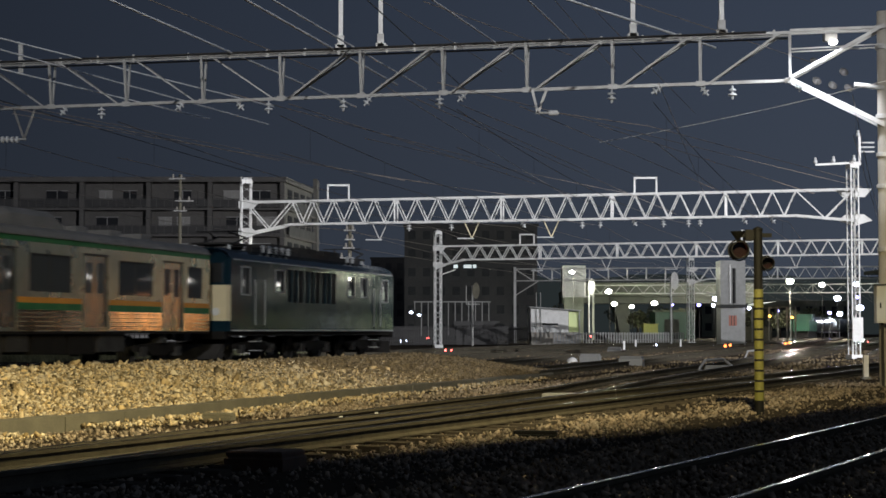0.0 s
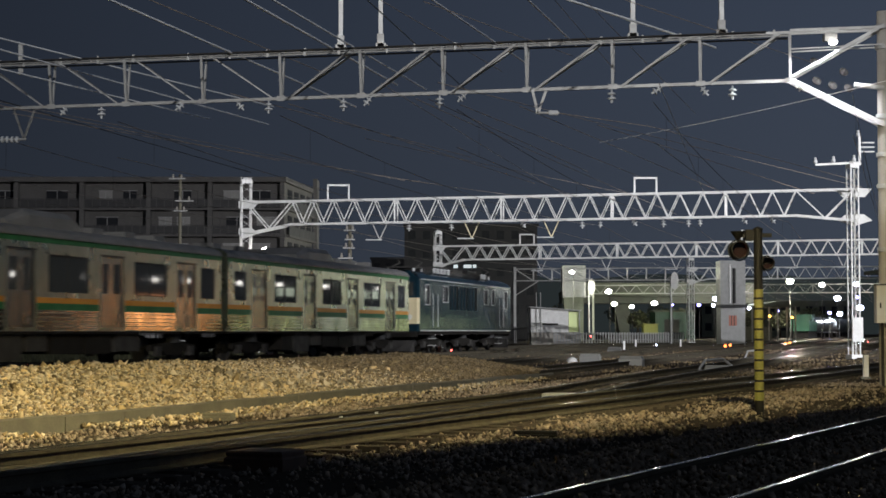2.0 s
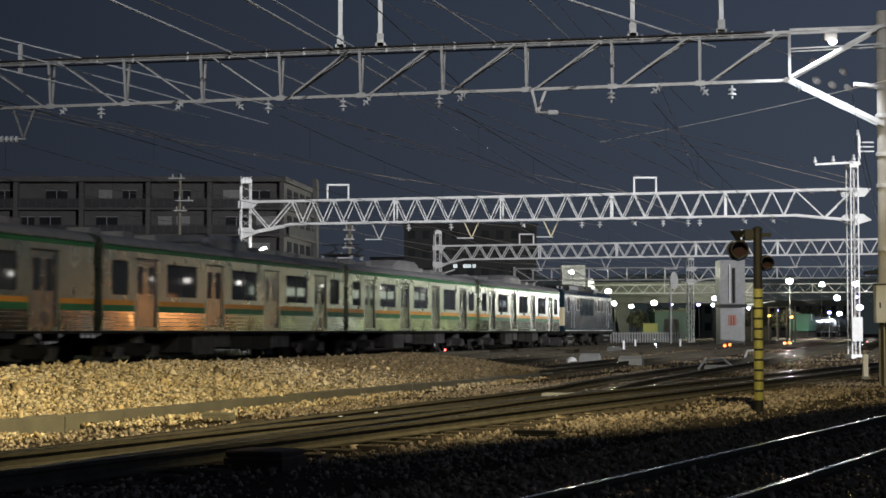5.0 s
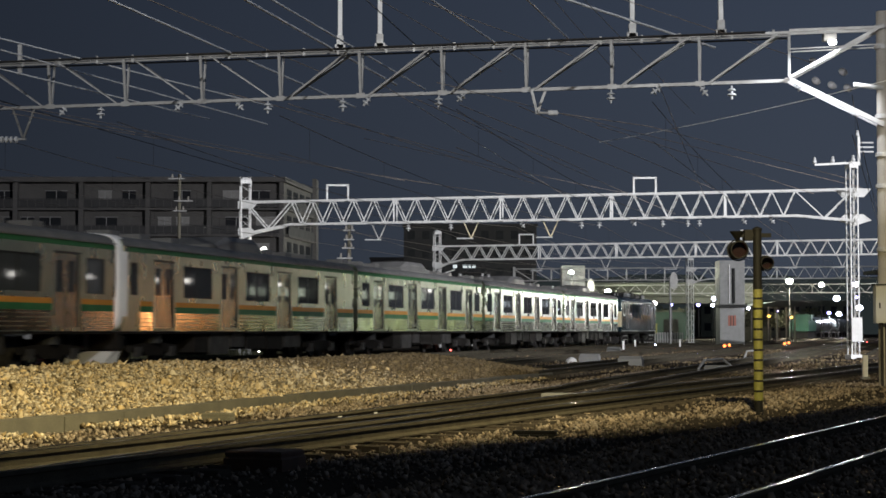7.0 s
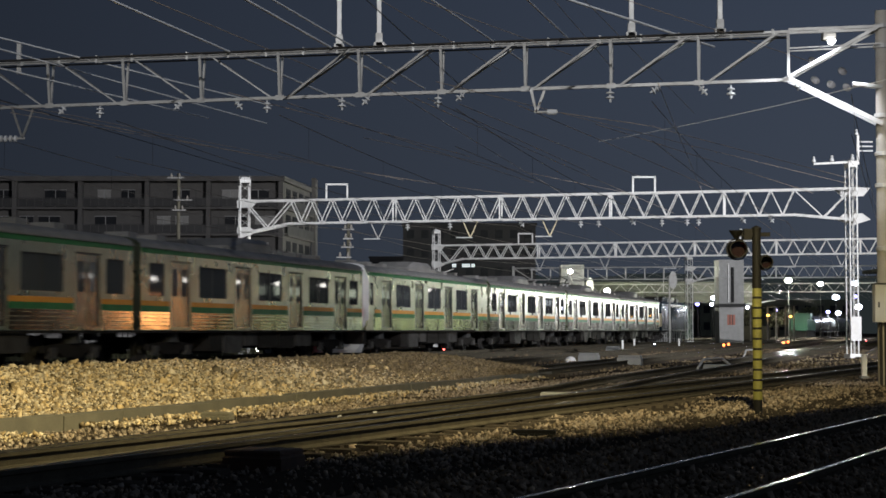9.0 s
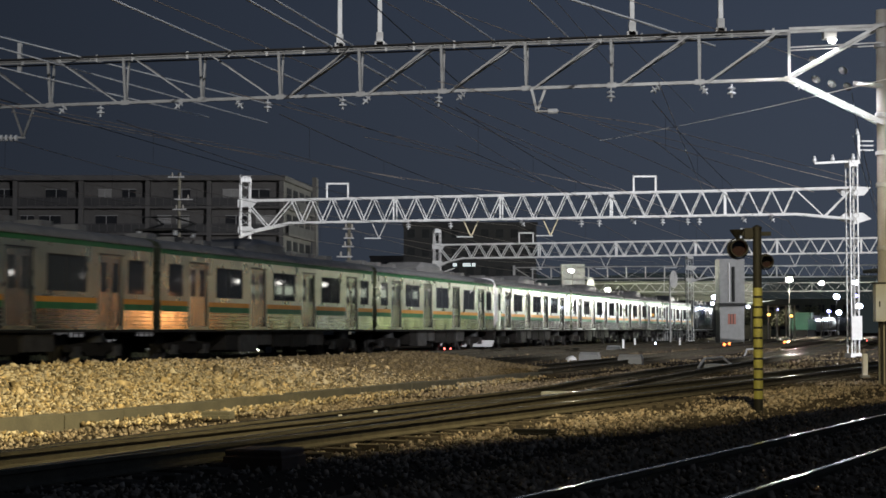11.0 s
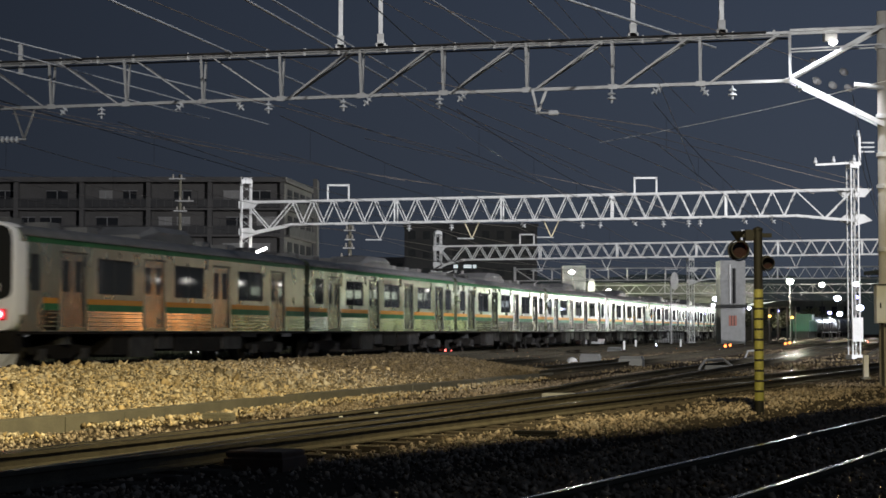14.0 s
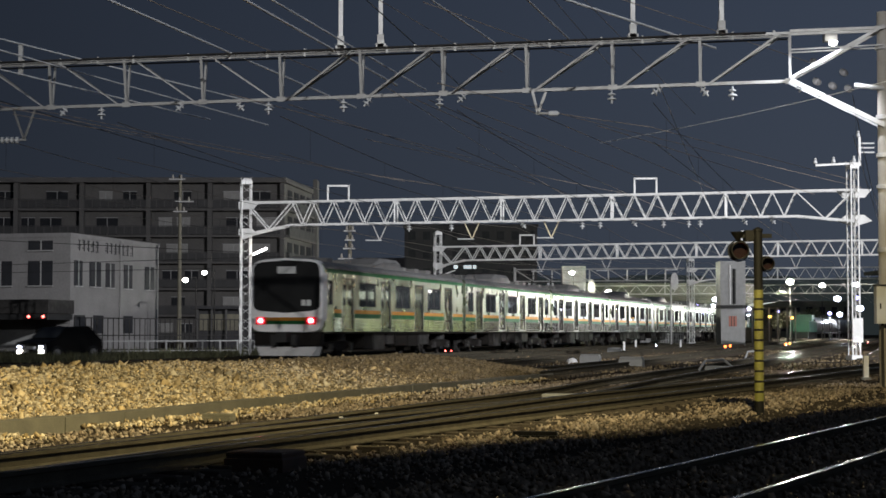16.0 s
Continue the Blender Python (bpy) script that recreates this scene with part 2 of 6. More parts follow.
# ---- mesh helpers ----
class Geo:
    """Plain vertex and face lists for one mesh."""

    def __init__(self):
        self.v, self.f = [], []

    def add(self, verts, faces, m=None):
        k = len(self.v)
        self.v += [tuple(m @ Vector(p)) for p in verts] if m else [tuple(p) for p in verts]
        self.f += [tuple(k + i for i in f) for f in faces]
        return self

    def box(self, x0, x1, y0, y1, z0, z1, m=None):
        return self.add([(x0, y0, z0), (x1, y0, z0), (x1, y1, z0), (x0, y1, z0), (x0, y0, z1), (x1, y0, z1), (x1, y1, z1), (x0, y1, z1)],
                        [(0, 3, 2, 1), (4, 5, 6, 7), (0, 1, 5, 4), (1, 2, 6, 5), (2, 3, 7, 6), (3, 0, 4, 7)], m)

    def bar(self, p, q, w, h=None):
        """A square bar from p to q."""
        p, q, h = Vector(p), Vector(q), h or w
        d = (q - p).normalized()
        side = d.cross(Vector((0, 0, 1)))
        side = side.normalized() if side.length > 1e-3 else Vector((1, 0, 0))
        up = side.cross(d)
        vs = [e + side * (a * w / 2) + up * (b * h / 2) for e in (p, q) for a, b in ((-1, -1), (1, -1), (1, 1), (-1, 1))]
        return self.add(vs, [(0, 3, 2, 1), (4, 5, 6, 7), (0, 1, 5, 4), (1, 2, 6, 5), (2, 3, 7, 6), (3, 0, 4, 7)])

    def tube(self, p, q, r, r2=None, n=10):
        p, q, r2 = Vector(p), Vector(q), r if r2 is None else r2
        d = (q - p).normalized()
        side = d.cross(Vector((0, 0, 1)))
        side = side.normalized() if side.length > 1e-3 else Vector((1, 0, 0))
        up = side.cross(d)
        ring = [side * math.cos(2 * math.pi * i / n) + up * math.sin(2 * math.pi * i / n) for i in range(n)]
        vs = [p + c * r for c in ring] + [q + c * r2 for c in ring]
        return self.add(vs, [(i, (i + 1) % n, n + (i + 1) % n, n + i) for i in range(n)] + [tuple(range(n - 1, -1, -1)), tuple(range(n, 2 * n))])

    def lathe(self, profile, at, n=10):
        """Turned shape about the vertical through at; profile of (radius, height)."""
        a = Vector(at)
        vs = [a + Vector((r * math.cos(2 * math.pi * i / n), r * math.sin(2 * math.pi * i / n), h)) for r, h in profile for i in range(n)]
        fs = [(j * n + i, j * n + (i + 1) % n, (j + 1) * n + (i + 1) % n, (j + 1) * n + i) for j in range(len(profile) - 1) for i in range(n)]
        return self.add(vs, fs + [tuple(range(n - 1, -1, -1)), tuple(range((len(profile) - 1) * n, len(profile) * n))])

    def loft(self, loops, close=True, caps=True):
        k = len(loops[0])
        vs = [p for lp in loops for p in lp]
        fs = [(j * k + i, j * k + (i + 1) % k, (j + 1) * k + (i + 1) % k, (j + 1) * k + i) for j in range(len(loops) - 1)
              for i in range(k if close else k - 1)]
        if caps:
            fs += [tuple(range(k - 1, -1, -1)), tuple(range((len(loops) - 1) * k, len(loops) * k))]
        return self.add(vs, fs)

    def weld(self):
        """Joins the corners that meet."""
        seen, move, out = {}, [], []
        for p in self.v:
            key = tuple(round(c, 4) for c in p)
            if key not in seen:
                seen[key] = len(out)
                out.append(p)
            move.append(seen[key])
        self.v, self.f = out, [tuple(move[i] for i in f) for f in self.f]
        return self

    def mesh(self, name, mat, smooth=False):
        me = bpy.data.meshes.new(name)
        me.from_pydata(self.v, [], self.f)
        me.materials.append(mat)
        if smooth:
            me.polygons.foreach_set("use_smooth", [True] * len(me.polygons))
            me.set_sharp_from_angle(angle=radians(40))
        me.update()
        return me


def part(name, geo, mat, parent=None, label="", smooth=False):
    ob = new(name, geo.mesh(name, mat, smooth) if isinstance(geo, Geo) else geo)
    if parent:
        ob.parent = parent
    if label:
        ob["label"] = label
    return ob


def thing(name, label, category, group="", kind="", at=None):
    ob = new(name)
    ob.empty_display_size = 0.2
    if at is not None:
        ob.matrix_basis = at
    return tagged(ob, label, category, group, kind)


def cells(geo, x, ys, zs, holes, flip=False):
    """An upright sheet at x with rectangular holes (y0, y1, z0, z1)."""
    ys = sorted(set(ys + [h[i] for h in holes for i in (0, 1)]))
    zs = sorted(set(zs + [h[i] for h in holes for i in (2, 3)]))
    for y0, y1 in zip(ys, ys[1:]):
        for z0, z1 in zip(zs, zs[1:]):
            ym, zm = (y0 + y1) / 2, (z0 + z1) / 2
            if any(a < ym < b and c < zm < d for a, b, c, d in holes):
                continue
            q = [(x, y0, z0), (x, y1, z0), (x, y1, z1), (x, y0, z1)]
            geo.add(q[::-1] if flip else q, [(0, 1, 2, 3)])
    return geo


THETA = 15.45
ALONG = Vector((math.sin(radians(THETA)), math.cos(radians(THETA)), 0))
RIGHT = Vector((math.cos(radians(THETA)), -math.sin(radians(THETA)), 0))
TRACK0 = Vector((-10.04, 46.77, 0))


def yard(s, v, z=0.0):
    """A point s metres along the train's track and v metres to its right."""
    return TRACK0 + ALONG * s + RIGHT * v + Vector((0, 0, z))


# ---- ground and tracks ----
def ground_sheet():
    g = Geo()
    xs = [-2500, -700, -250, -120] + list(np.linspace(-60, 80, 71)) + [160, 300, 800, 2500]
    ys = [-300, -60, -15, 0] + list(np.linspace(4, 90, 87)) + [110, 140, 200, 300, 600, 1200, 3500]
    rng = np.random.RandomState(3)
    vs = []
    for y in ys:
        for x in xs:
            rough = 0.03 if 4 < y < 95 and abs(x) < 60 else 0
            vs.append((x, y, -0.21 + rough * noise.noise(Vector((x * 0.5, y * 0.5, 0))) + rough * 0.6 * (rng.rand() - 0.5)))
    k = len(xs)
    g.add(vs, [(j * k + i, j * k + i + 1, (j + 1) * k + i + 1, (j + 1) * k + i) for j in range(len(ys) - 1) for i in range(k - 1)])
    return tagged(part("ground", g, GROUND), "dark brown gravel and dirt of a railway yard", "ground", kind="structure")


ground_sheet()


def offset(path, d):
    """A plan line moved d metres to its right."""
    out = []
    for i, p in enumerate(path):
        a, b = Vector(path[max(i - 1, 0)]), Vector(path[min(i + 1, len(path) - 1)])
        t = (b - a).normalized()
        out.append((p[0] + t.y * d, p[1] - t.x * d))
    return out


def smooth_path(path, step=2.0):
    """The plan line cut into short pieces along a soft curve."""
    out = []
    n = len(path)
    for i in range(n - 1):
        p0, p1, p2, p3 = (Vector(path[max(i - 1, 0)]), Vector(path[i]), Vector(path[i + 1]), Vector(path[min(i + 2, n - 1)]))
        m = max(2, int(min((p2 - p1).length / step, 30)))
        for j in range(m):
            t = j / m
            q = 0.5 * (2 * p1 + (p2 - p0) * t + (2 * p0 - 5 * p1 + 4 * p2 - p3) * t * t + (3 * p1 - p0 - 3 * p2 + p3) * t ** 3)
            out.append((q.x, q.y))
    return out + [tuple(path[-1])]


def rail(path, parent):
    side, top = Geo(), Geo()
    prof = [(-0.06, -0.15), (0.06, -0.15), (0.06, -0.135), (0.012, -0.11), (0.012, -0.045), (0.034, -0.035), (0.034, -0.004), (-0.034, -0.004),
            (-0.034, -0.035), (-0.012, -0.045), (-0.012, -0.11), (-0.06, -0.135)]
    lines = {d: offset(path, d) for d in {a for a, _ in prof}}
    side.loft([[(*lines[a][i], z) for a, z in prof] for i in range(len(path))])
    l, r = offset(path, -0.022), offset(path, 0.022)
    top.loft([[(*l[i], -0.005), (*r[i], -0.005), (*r[i], 0.0), (*l[i], 0.0)] for i in range(len(path))])
    rl = part("rail", side, RAIL_SIDE, parent)
    part("rail_head", top, RAIL_TOP, rl, "polished running surface")


def track(path, label, near=None):
    """A track by its centre line; near: the stretch (y0, y1) with sleepers of their own."""
    path = smooth_path(path)
    tr = thing("track", label, "railway track", "yard tracks", "structure")
    for d in (-0.56, 0.56):
        rail(offset(path, d), tr)
    sleeper = Geo().box(-1.0, 1.0, -0.11, 0.11, -0.27, -0.155).mesh("sleeper", SLEEPER)
    far = Geo()
    acc = 0.0
    for a, b in zip(path, path[1:]):
        a, b = Vector(a), Vector(b)
        d = b - a
        ang = math.degrees(math.atan2(d.x, d.y))
        while acc < d.length:
            p = a + d * (acc / d.length)
            m = pose(p.x, p.y, 0, 0, 0, -ang)
            if near and near[0] < p.y < near[1]:
                o = new("sleeper", sleeper)
                o.parent, o.matrix_basis = tr, m
            elif p.y < 160:
                far.box(-1.0, 1.0, -0.11, 0.11, -0.27, -0.155, m)
            acc += 0.64
        acc -= d.length
    if far.v:
        tagged(part("far_sleepers", far, SLEEPER, tr), kind="stuff")
    return tr


def line(p, deg, a, b):
    d = Vector((math.sin(radians(deg)), math.cos(radians(deg))))
    return [tuple(Vector(p) + d * a), tuple(Vector(p) + d * ((a + b) / 2)), tuple(Vector(p) + d * b)]


for off, a in ((0, -60), (4.1, -20), (8.2, -5), (12.4, 0), (16.6, 18), (20.8, 34), (25.2, 50), (29.6, 66), (-4.3, -60)):
    p = yard(0, off)
    track(line((p.x, p.y), THETA, a, 260), "rusty steel rails on old dark sleepers in a yard", None)
TURNOUT = track(offset([(-19.3, -32), (-9.1, -2), (-3.68, 14.13), (0, 24.8), (1.75, 29.9), (5.6, 43.95), (25.2, 110), (62.0, 240)], 0.56),
      "worn turnout track with shiny rails and a diverging branch", (11, 60))
track(offset([(-20.5, -30), (-8.4, 0), (-3.16, 12.15), (0, 19.64), (7.57, 36.94), (12.76, 48.94), (40, 112), (90, 230)], -0.56),
      "branch track with shiny rails leaving the turnout", (11, 60))
track(offset([(-18.8, -30), (-4.6, 0), (0.42, 10.1), (5.6, 20.9), (12.4, 35.0), (24, 59), (60, 135)], 0.56), "dark track with gleaming rail heads in deep shade", (4, 40))


# worn white paint marks on the web of the turnout rail
for x, y, w in ((-1.29, 21.06, 0.05), (-0.896, 22.2, 0.045), (-1.94, 19.17, 0.04), (-1.87, 19.38, 0.04)):
    for dy in (-0.032, 0.032):
        part("paint_mark", Geo().box(-0.004, 0.004, dy - 0.02, dy + 0.02, -w * 0.8, w * 0.8, pose(x + 0.028, y - 0.01, -0.088, 0, 0, -19)), PALE, TURNOUT, "worn white paint mark")


def curb():
    c = thing("curb", "low concrete trackside trough half buried in ballast", "curb", kind="structure")
    d = Vector((math.sin(radians(16.9)), math.cos(radians(16.9)), 0))
    n = Vector((d.y, -d.x, 0))
    p0 = Vector((-4.95, 18.9, 0))
    rng = random.Random(5)
    for i in range(-9, 18):
        a, b = p0 + d * (i * 1.5 + 0.006), p0 + d * (i * 1.5 + 1.494)
        g = Geo()
        j = rng.uniform(-0.012, 0.012)
        q = [a - n * (0.28 + j), a + n * j, b + n * j, b - n * (0.28 + j)]
        h = -0.012 - 0.004 * max(i, 0) + rng.uniform(-0.008, 0.008)
        g.add([(p.x, p.y, -0.3) for p in q] + [(p.x, p.y, h) for p in q],
              [(0, 3, 2, 1), (4, 5, 6, 7), (0, 1, 5, 4), (1, 2, 6, 5), (2, 3, 7, 6), (3, 0, 4, 7)])
        part("concrete_block", g, CURB_CONCRETE, c)


curb()


PILE0, PILE_DIR = Vector((-4.95, 18.9, 0)), Vector((math.sin(radians(16.9)), math.cos(radians(16.9)), 0))
PILE_LEFT = Vector((-PILE_DIR.y, PILE_DIR.x, 0))


def pile_height(u, v):
    """Height of the ballast heap u along the curb and v behind it."""
    crest = 0.53 - 0.0055 * max(u - 4, 0) + 0.009 * max(u - 17, 0) + 0.05 * noise.noise(Vector((u * 0.35, 2.2, 0)))
    end = max(0.0, min(1.0, (29.7 - u) / 2.2)) ** 0.75
    back = max(0.0, min(1.0, (6.5 - v) / 2.2))
    front = max(0.0, min(1.0, (v + 0.1) / 3.4))
    h = crest * end * (front ** 0.8) * (back ** 0.8)
    return -0.12 + h + 0.035 * noise.noise(Vector((u * 1.1, v * 1.1, 5)))


def stones(name, samples, sizes, mat, label, seed):
    """Many angular stones in one mesh; samples are their places."""
    rng = np.random.RandomState(seed)
    base = np.array([(math.cos(a), math.sin(a), z) for z in (-0.62, 0.62) for a in (0.3, 2.4, 4.5)])
    tri = np.array([(0, 2, 1), (3, 4, 5), (0, 1, 4), (0, 4, 3), (1, 2, 5), (1, 5, 4), (2, 0, 3), (2, 3, 5)])
    n = len(samples)
    v = base[None] * (1 + rng.uniform(-0.4, 0.4, (n, 6, 3)))
    v = v * rng.uniform(0.55, 1.4, (n, 1, 3)) * np.array([1.0, 1.0, 0.8])
    q = rng.normal(size=(n, 4))
    q /= np.linalg.norm(q, axis=1)[:, None]
    w, x, y, z = q.T
    rot = np.stack([np.stack([1 - 2 * (y * y + z * z), 2 * (x * y - w * z), 2 * (x * z + w * y)], 1),
                    np.stack([2 * (x * y + w * z), 1 - 2 * (x * x + z * z), 2 * (y * z - w * x)], 1),
                    np.stack([2 * (x * z - w * y), 2 * (y * z + w * x), 1 - 2 * (x * x + y * y)], 1)], 1)
    v = np.einsum("nij,nkj->nki", rot, v) * (np.asarray(sizes)[:, None, None] / 2) + np.asarray(samples)[:, None, :]
    f = (tri[None] + 6 * np.arange(n)[:, None, None]).reshape(-1)
    me = bpy.data.meshes.new(name)
    me.vertices.add(6 * n)
    me.vertices.foreach_set("co", v.reshape(-1))
    me.loops.add(24 * n)
    me.loops.foreach_set("vertex_index", f.astype(np.int32))
    me.polygons.add(8 * n)
    me.polygons.foreach_set("loop_start", np.arange(0, 24 * n, 3, dtype=np.int32))
    me.update(calc_edges=True)
    me.materials.append(mat)
    return tagged(new(name, me), label, "ballast", kind="stuff")


def ballast_heap():
    g = Geo()
    us, vs = np.linspace(-14, 30.2, 134), np.linspace(-0.1, 6.6, 34)
    pts = []
    for u in us:
        for v in vs:
            p = PILE0 + PILE_DIR * u + PILE_LEFT * (v + 0.2)
            pts.append((p.x, p.y, pile_height(u, v) - 0.03))
    k = len(vs)
    g.add(pts, [(i * k + j, i * k + j + 1, (i + 1) * k + j + 1, (i + 1) * k + j) for i in range(len(us) - 1) for j in range(k - 1)])
    # darker stone below the loose ones, painting shade into the gaps between them
    tagged(part("ballast_heap", g, DULL_STONE, None, "", True), "long heap of pale crushed stone beside the track", "ballast heap", kind="stuff")
    rng = np.random.RandomState(7)
    places, sizes, dirt, brown_sizes = [], [], [], []
    for i in range(128000):
        u, v = rng.uniform(-4, 29.8), rng.uniform(-0.1, 5.2) ** 1.0
        p = PILE0 + PILE_DIR * u + PILE_LEFT * (v + 0.2)
        s = 0.024 + 0.06 * rng.rand() ** 2.3
        if i % 420 == 0:
            s = 0.12 + 0.07 * rng.rand()
        # the far end of the heap takes a darker, browner stone
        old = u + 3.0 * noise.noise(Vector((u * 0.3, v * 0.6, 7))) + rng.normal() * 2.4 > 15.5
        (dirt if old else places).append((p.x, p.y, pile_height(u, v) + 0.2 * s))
        (brown_sizes if old else sizes).append(s * (0.8 if old else 1))
    stones("brown_stones", dirt, brown_sizes, BROWN_STONE, "darker brown stones on the far end of the heap", 8)
    stones("ballast_stones", places, sizes, STONE, "loose pale crushed stones covering the heap", 1)


ballast_heap()


def yard_stones():
    rng = np.random.RandomState(11)
    places, sizes = [], []
    d = Vector((math.sin(radians(19)), math.cos(radians(19)), 0))
    n = Vector((d.y, -d.x, 0))
    while len(places) < 56000:
        u, v = rng.uniform(-6, 36), rng.uniform(0.05, 11.5)
        p = PILE0 + d * u + n * v
        clump = noise.noise(Vector((p.x * 0.45, p.y * 0.45, 3)))
        beyond = (p.x - (p.y - 19.64) * 0.4345) * 0.92
        if rng.rand() > (0.55 + 0.9 * clump) * (1 if beyond < 1.5 else max(0.12, 1 - (beyond - 1.5) * 1.1)):
            continue
        s = 0.022 + 0.055 * rng.rand() ** 2.5
        places.append((p.x, p.y, -0.205 + 0.25 * s + 0.03 * max(0, clump)))
        sizes.append(s)
    stones("yard_stones", places, sizes, DULL_STONE, "scattered dusty ballast stones between the rails", 2)
    places, sizes = [], []
    for i in range(20000):
        u, v = rng.uniform(28, 90), rng.uniform(-14, 14)
        p = PILE0 + d * u + n * v
        clump = noise.noise(Vector((p.x * 0.25, p.y * 0.25, 3)))
        if clump < -0.05:
            continue
        s = 0.05 + 0.09 * rng.rand() ** 2
        places.append((p.x, p.y, -0.2 + 0.2 * s))
        sizes.append(s)
    stones("distant_stones", places, sizes, BROWN_STONE, "patches of dusty ballast farther down the yard", 4)
    places, sizes = [], []
    for i in range(5500):
        u, v = rng.uniform(-4, 24), rng.normal(0.25, 0.22)
        p = PILE0 + PILE_DIR * u - PILE_LEFT * v
        if v < 0.03 or noise.noise(Vector((u * 0.5, 9, 1))) < -0.12:
            continue
        s = 0.03 + 0.055 * rng.rand() ** 2.2
        places.append((p.x, p.y, -0.2 + 0.2 * s + 0.05 * rng.rand()))
        sizes.append(s)
    stones("spilled_stones", places, sizes, STONE, "pale stones spilled at the foot of the curb", 3)

    bed = Geo()
    path = smooth_path([(-18.8, -30), (-4.6, 0), (0.42, 10.1), (5.6, 20.9), (12.4, 35.0), (24, 59), (60, 135)])
    edges = [offset(path, k) for k in (-2.4, -1.2, 6.4, 8.0)]
    bed.loft([[(*edges[0][i], -0.26), (*edges[1][i], -0.095), (*edges[2][i], -0.095), (*edges[3][i], -0.26)] for i in range(len(path))], True, True)
    tagged(part("track_bed", bed, BED_STONE), "brown ballast bed of the shaded track", "ballast", kind="structure")
    places, sizes = [], []
    d, n = Vector((math.sin(radians(25.7)), math.cos(radians(25.7)), 0)), Vector((math.cos(radians(25.7)), -math.sin(radians(25.7)), 0))
    for i in range(22000):
        p = Vector((0.4, 10.1, 0)) + d * rng.uniform(-3, 26) + n * rng.uniform(-1.4, 5.0)
        s = 0.025 + 0.05 * rng.rand() ** 2.2
        places.append((p.x, p.y, -0.085 + 0.02 * rng.rand()))
        sizes.append(s)
    stones("track_ballast", places, sizes, BED_STONE, "brown ballast filling the shaded track", 6)


yard_stones()


# ---- overhead line structures ----
def lattice_mast(parent, x, y, z0, z1, w, deg, mat, pitch=0.42, lace=None):
    m = pose(x, y, 0, 0, 0, deg)
    h = w / 2
    mast = part("mast", Geo().box(-h - 0.06, h + 0.06, -h - 0.06, h + 0.06, z0 - 0.1, z0 + 0.12, m), mat, parent)
    for sx in (-1, 1):
        for sy in (-1, 1):
            g = Geo()
            cx, cy = sx * h, sy * h
            g.box(min(cx, cx - sx * 0.06), max(cx, cx - sx * 0.06), min(cy, cy - sy * 0.014), max(cy, cy - sy * 0.014), z0, z1, m)
            g.box(min(cx, cx - sx * 0.014), max(cx, cx - sx * 0.014), min(cy, cy - sy * 0.06), max(cy, cy - sy * 0.06), z0, z1, m)
            part("leg", g, mat, mast)
    n = int((z1 - z0) / pitch)
    for face in range(4):
        g = Geo()
        r = m @ pose(0, 0, 0, 0, 0, 90 * face)
        for i in range(n):
            a, b = (-h, h) if i % 2 else (h, -h)
            g.bar(r @ Vector((a, -h, z0 + 0.2 + i * pitch)), r @ Vector((b, -h, z0 + 0.2 + (i + 1) * pitch - 0.03)), 0.034, 0.012)
        part("lacing", g, lace or mat, mast)
    part("cap", Geo().loft([[m @ Vector((x * k, y * k, z)) for x, y in ((-h, -h), (h, -h), (h, h), (-h, h))] for k, z in ((1.03, z1 - 0.16), (1.03, z1), (0.4, z1 + 0.14))]), mat, mast)
    return mast


def insulator(at, parent, s=1.0, tilt=None):
    """A hanging insulator string with its bells."""
    prof = [(0.02, 0), (0.02, -0.06), (0.09, -0.09), (0.1, -0.12), (0.03, -0.13), (0.03, -0.17), (0.1, -0.2), (0.11, -0.235), (0.03, -0.245), (0.025, -0.33)]
    g = Geo().lathe([(r * s, h * s) for r, h in prof], (0, 0, 0), 8)
    o = part("insulator", g, INSULATOR, parent, "", True)
    o.matrix_basis = Matrix.Translation(at) @ (pose(0, 0, 0, *tilt) if tilt else Matrix())
    return o


def gantry(label, p0, p1, zb, zt, n, mat, style, w=0.5, thick=0.09, brace=0.07):
    """A box truss beam over the tracks between two plan points."""
    g = thing("overhead_line_gantry", label, "gantry", "overhead line gantries")
    a, b = Vector((*p0, 0)), Vector((*p1, 0))
    d = (b - a).normalized()
    q = Vector((-d.y, d.x, 0))
    up = Vector((0, 0, 1))
    for s in (-1, 1):
        o = q * (s * w / 2)
        part("top_chord", Geo().bar(a + o + up * zt, b + o + up * zt, thick), mat, g)
        part("bottom_chord", Geo().bar(a + o + up * zb, b + o + up * zb, thick), mat, g)
        for i in range(n):
            e, f = a + (b - a) * (i / n), a + (b - a) * ((i + 1) / n)
            if style == "warren":
                mid = (e + f) / 2
                part("brace", Geo().bar(e + o + up * zt, mid + o + up * zb, brace, brace * 0.5), mat, g)
                part("brace", Geo().bar(mid + o + up * zb, f + o + up * zt, brace, brace * 0.5), mat, g)
                if i % 5 == 4:
                    part("post", Geo().bar(f + o + up * zb, f + o + up * zt, brace, brace), mat, g)
            else:
                part("post", Geo().bar(e + o + up * zb, e + o + up * zt, brace, brace), mat, g)
                lo, hi = (f, e) if i < 6 else (e, f)
                bw = brace * 1.25 if i < 6 else brace * 0.5
                if s == -1 or i < 6:
                    part("brace", Geo().bar(lo + o + up * zb, hi + o + up * zt, bw, bw * 0.7), mat, g)
    for i in range(0, n + 1, 2):
        e = a + (b - a) * (i / n)
        part("cross_tie", Geo().bar(e - q * w / 2 + up * zb, e + q * w / 2 + up * zb, brace * 0.7), mat, g)
    return g


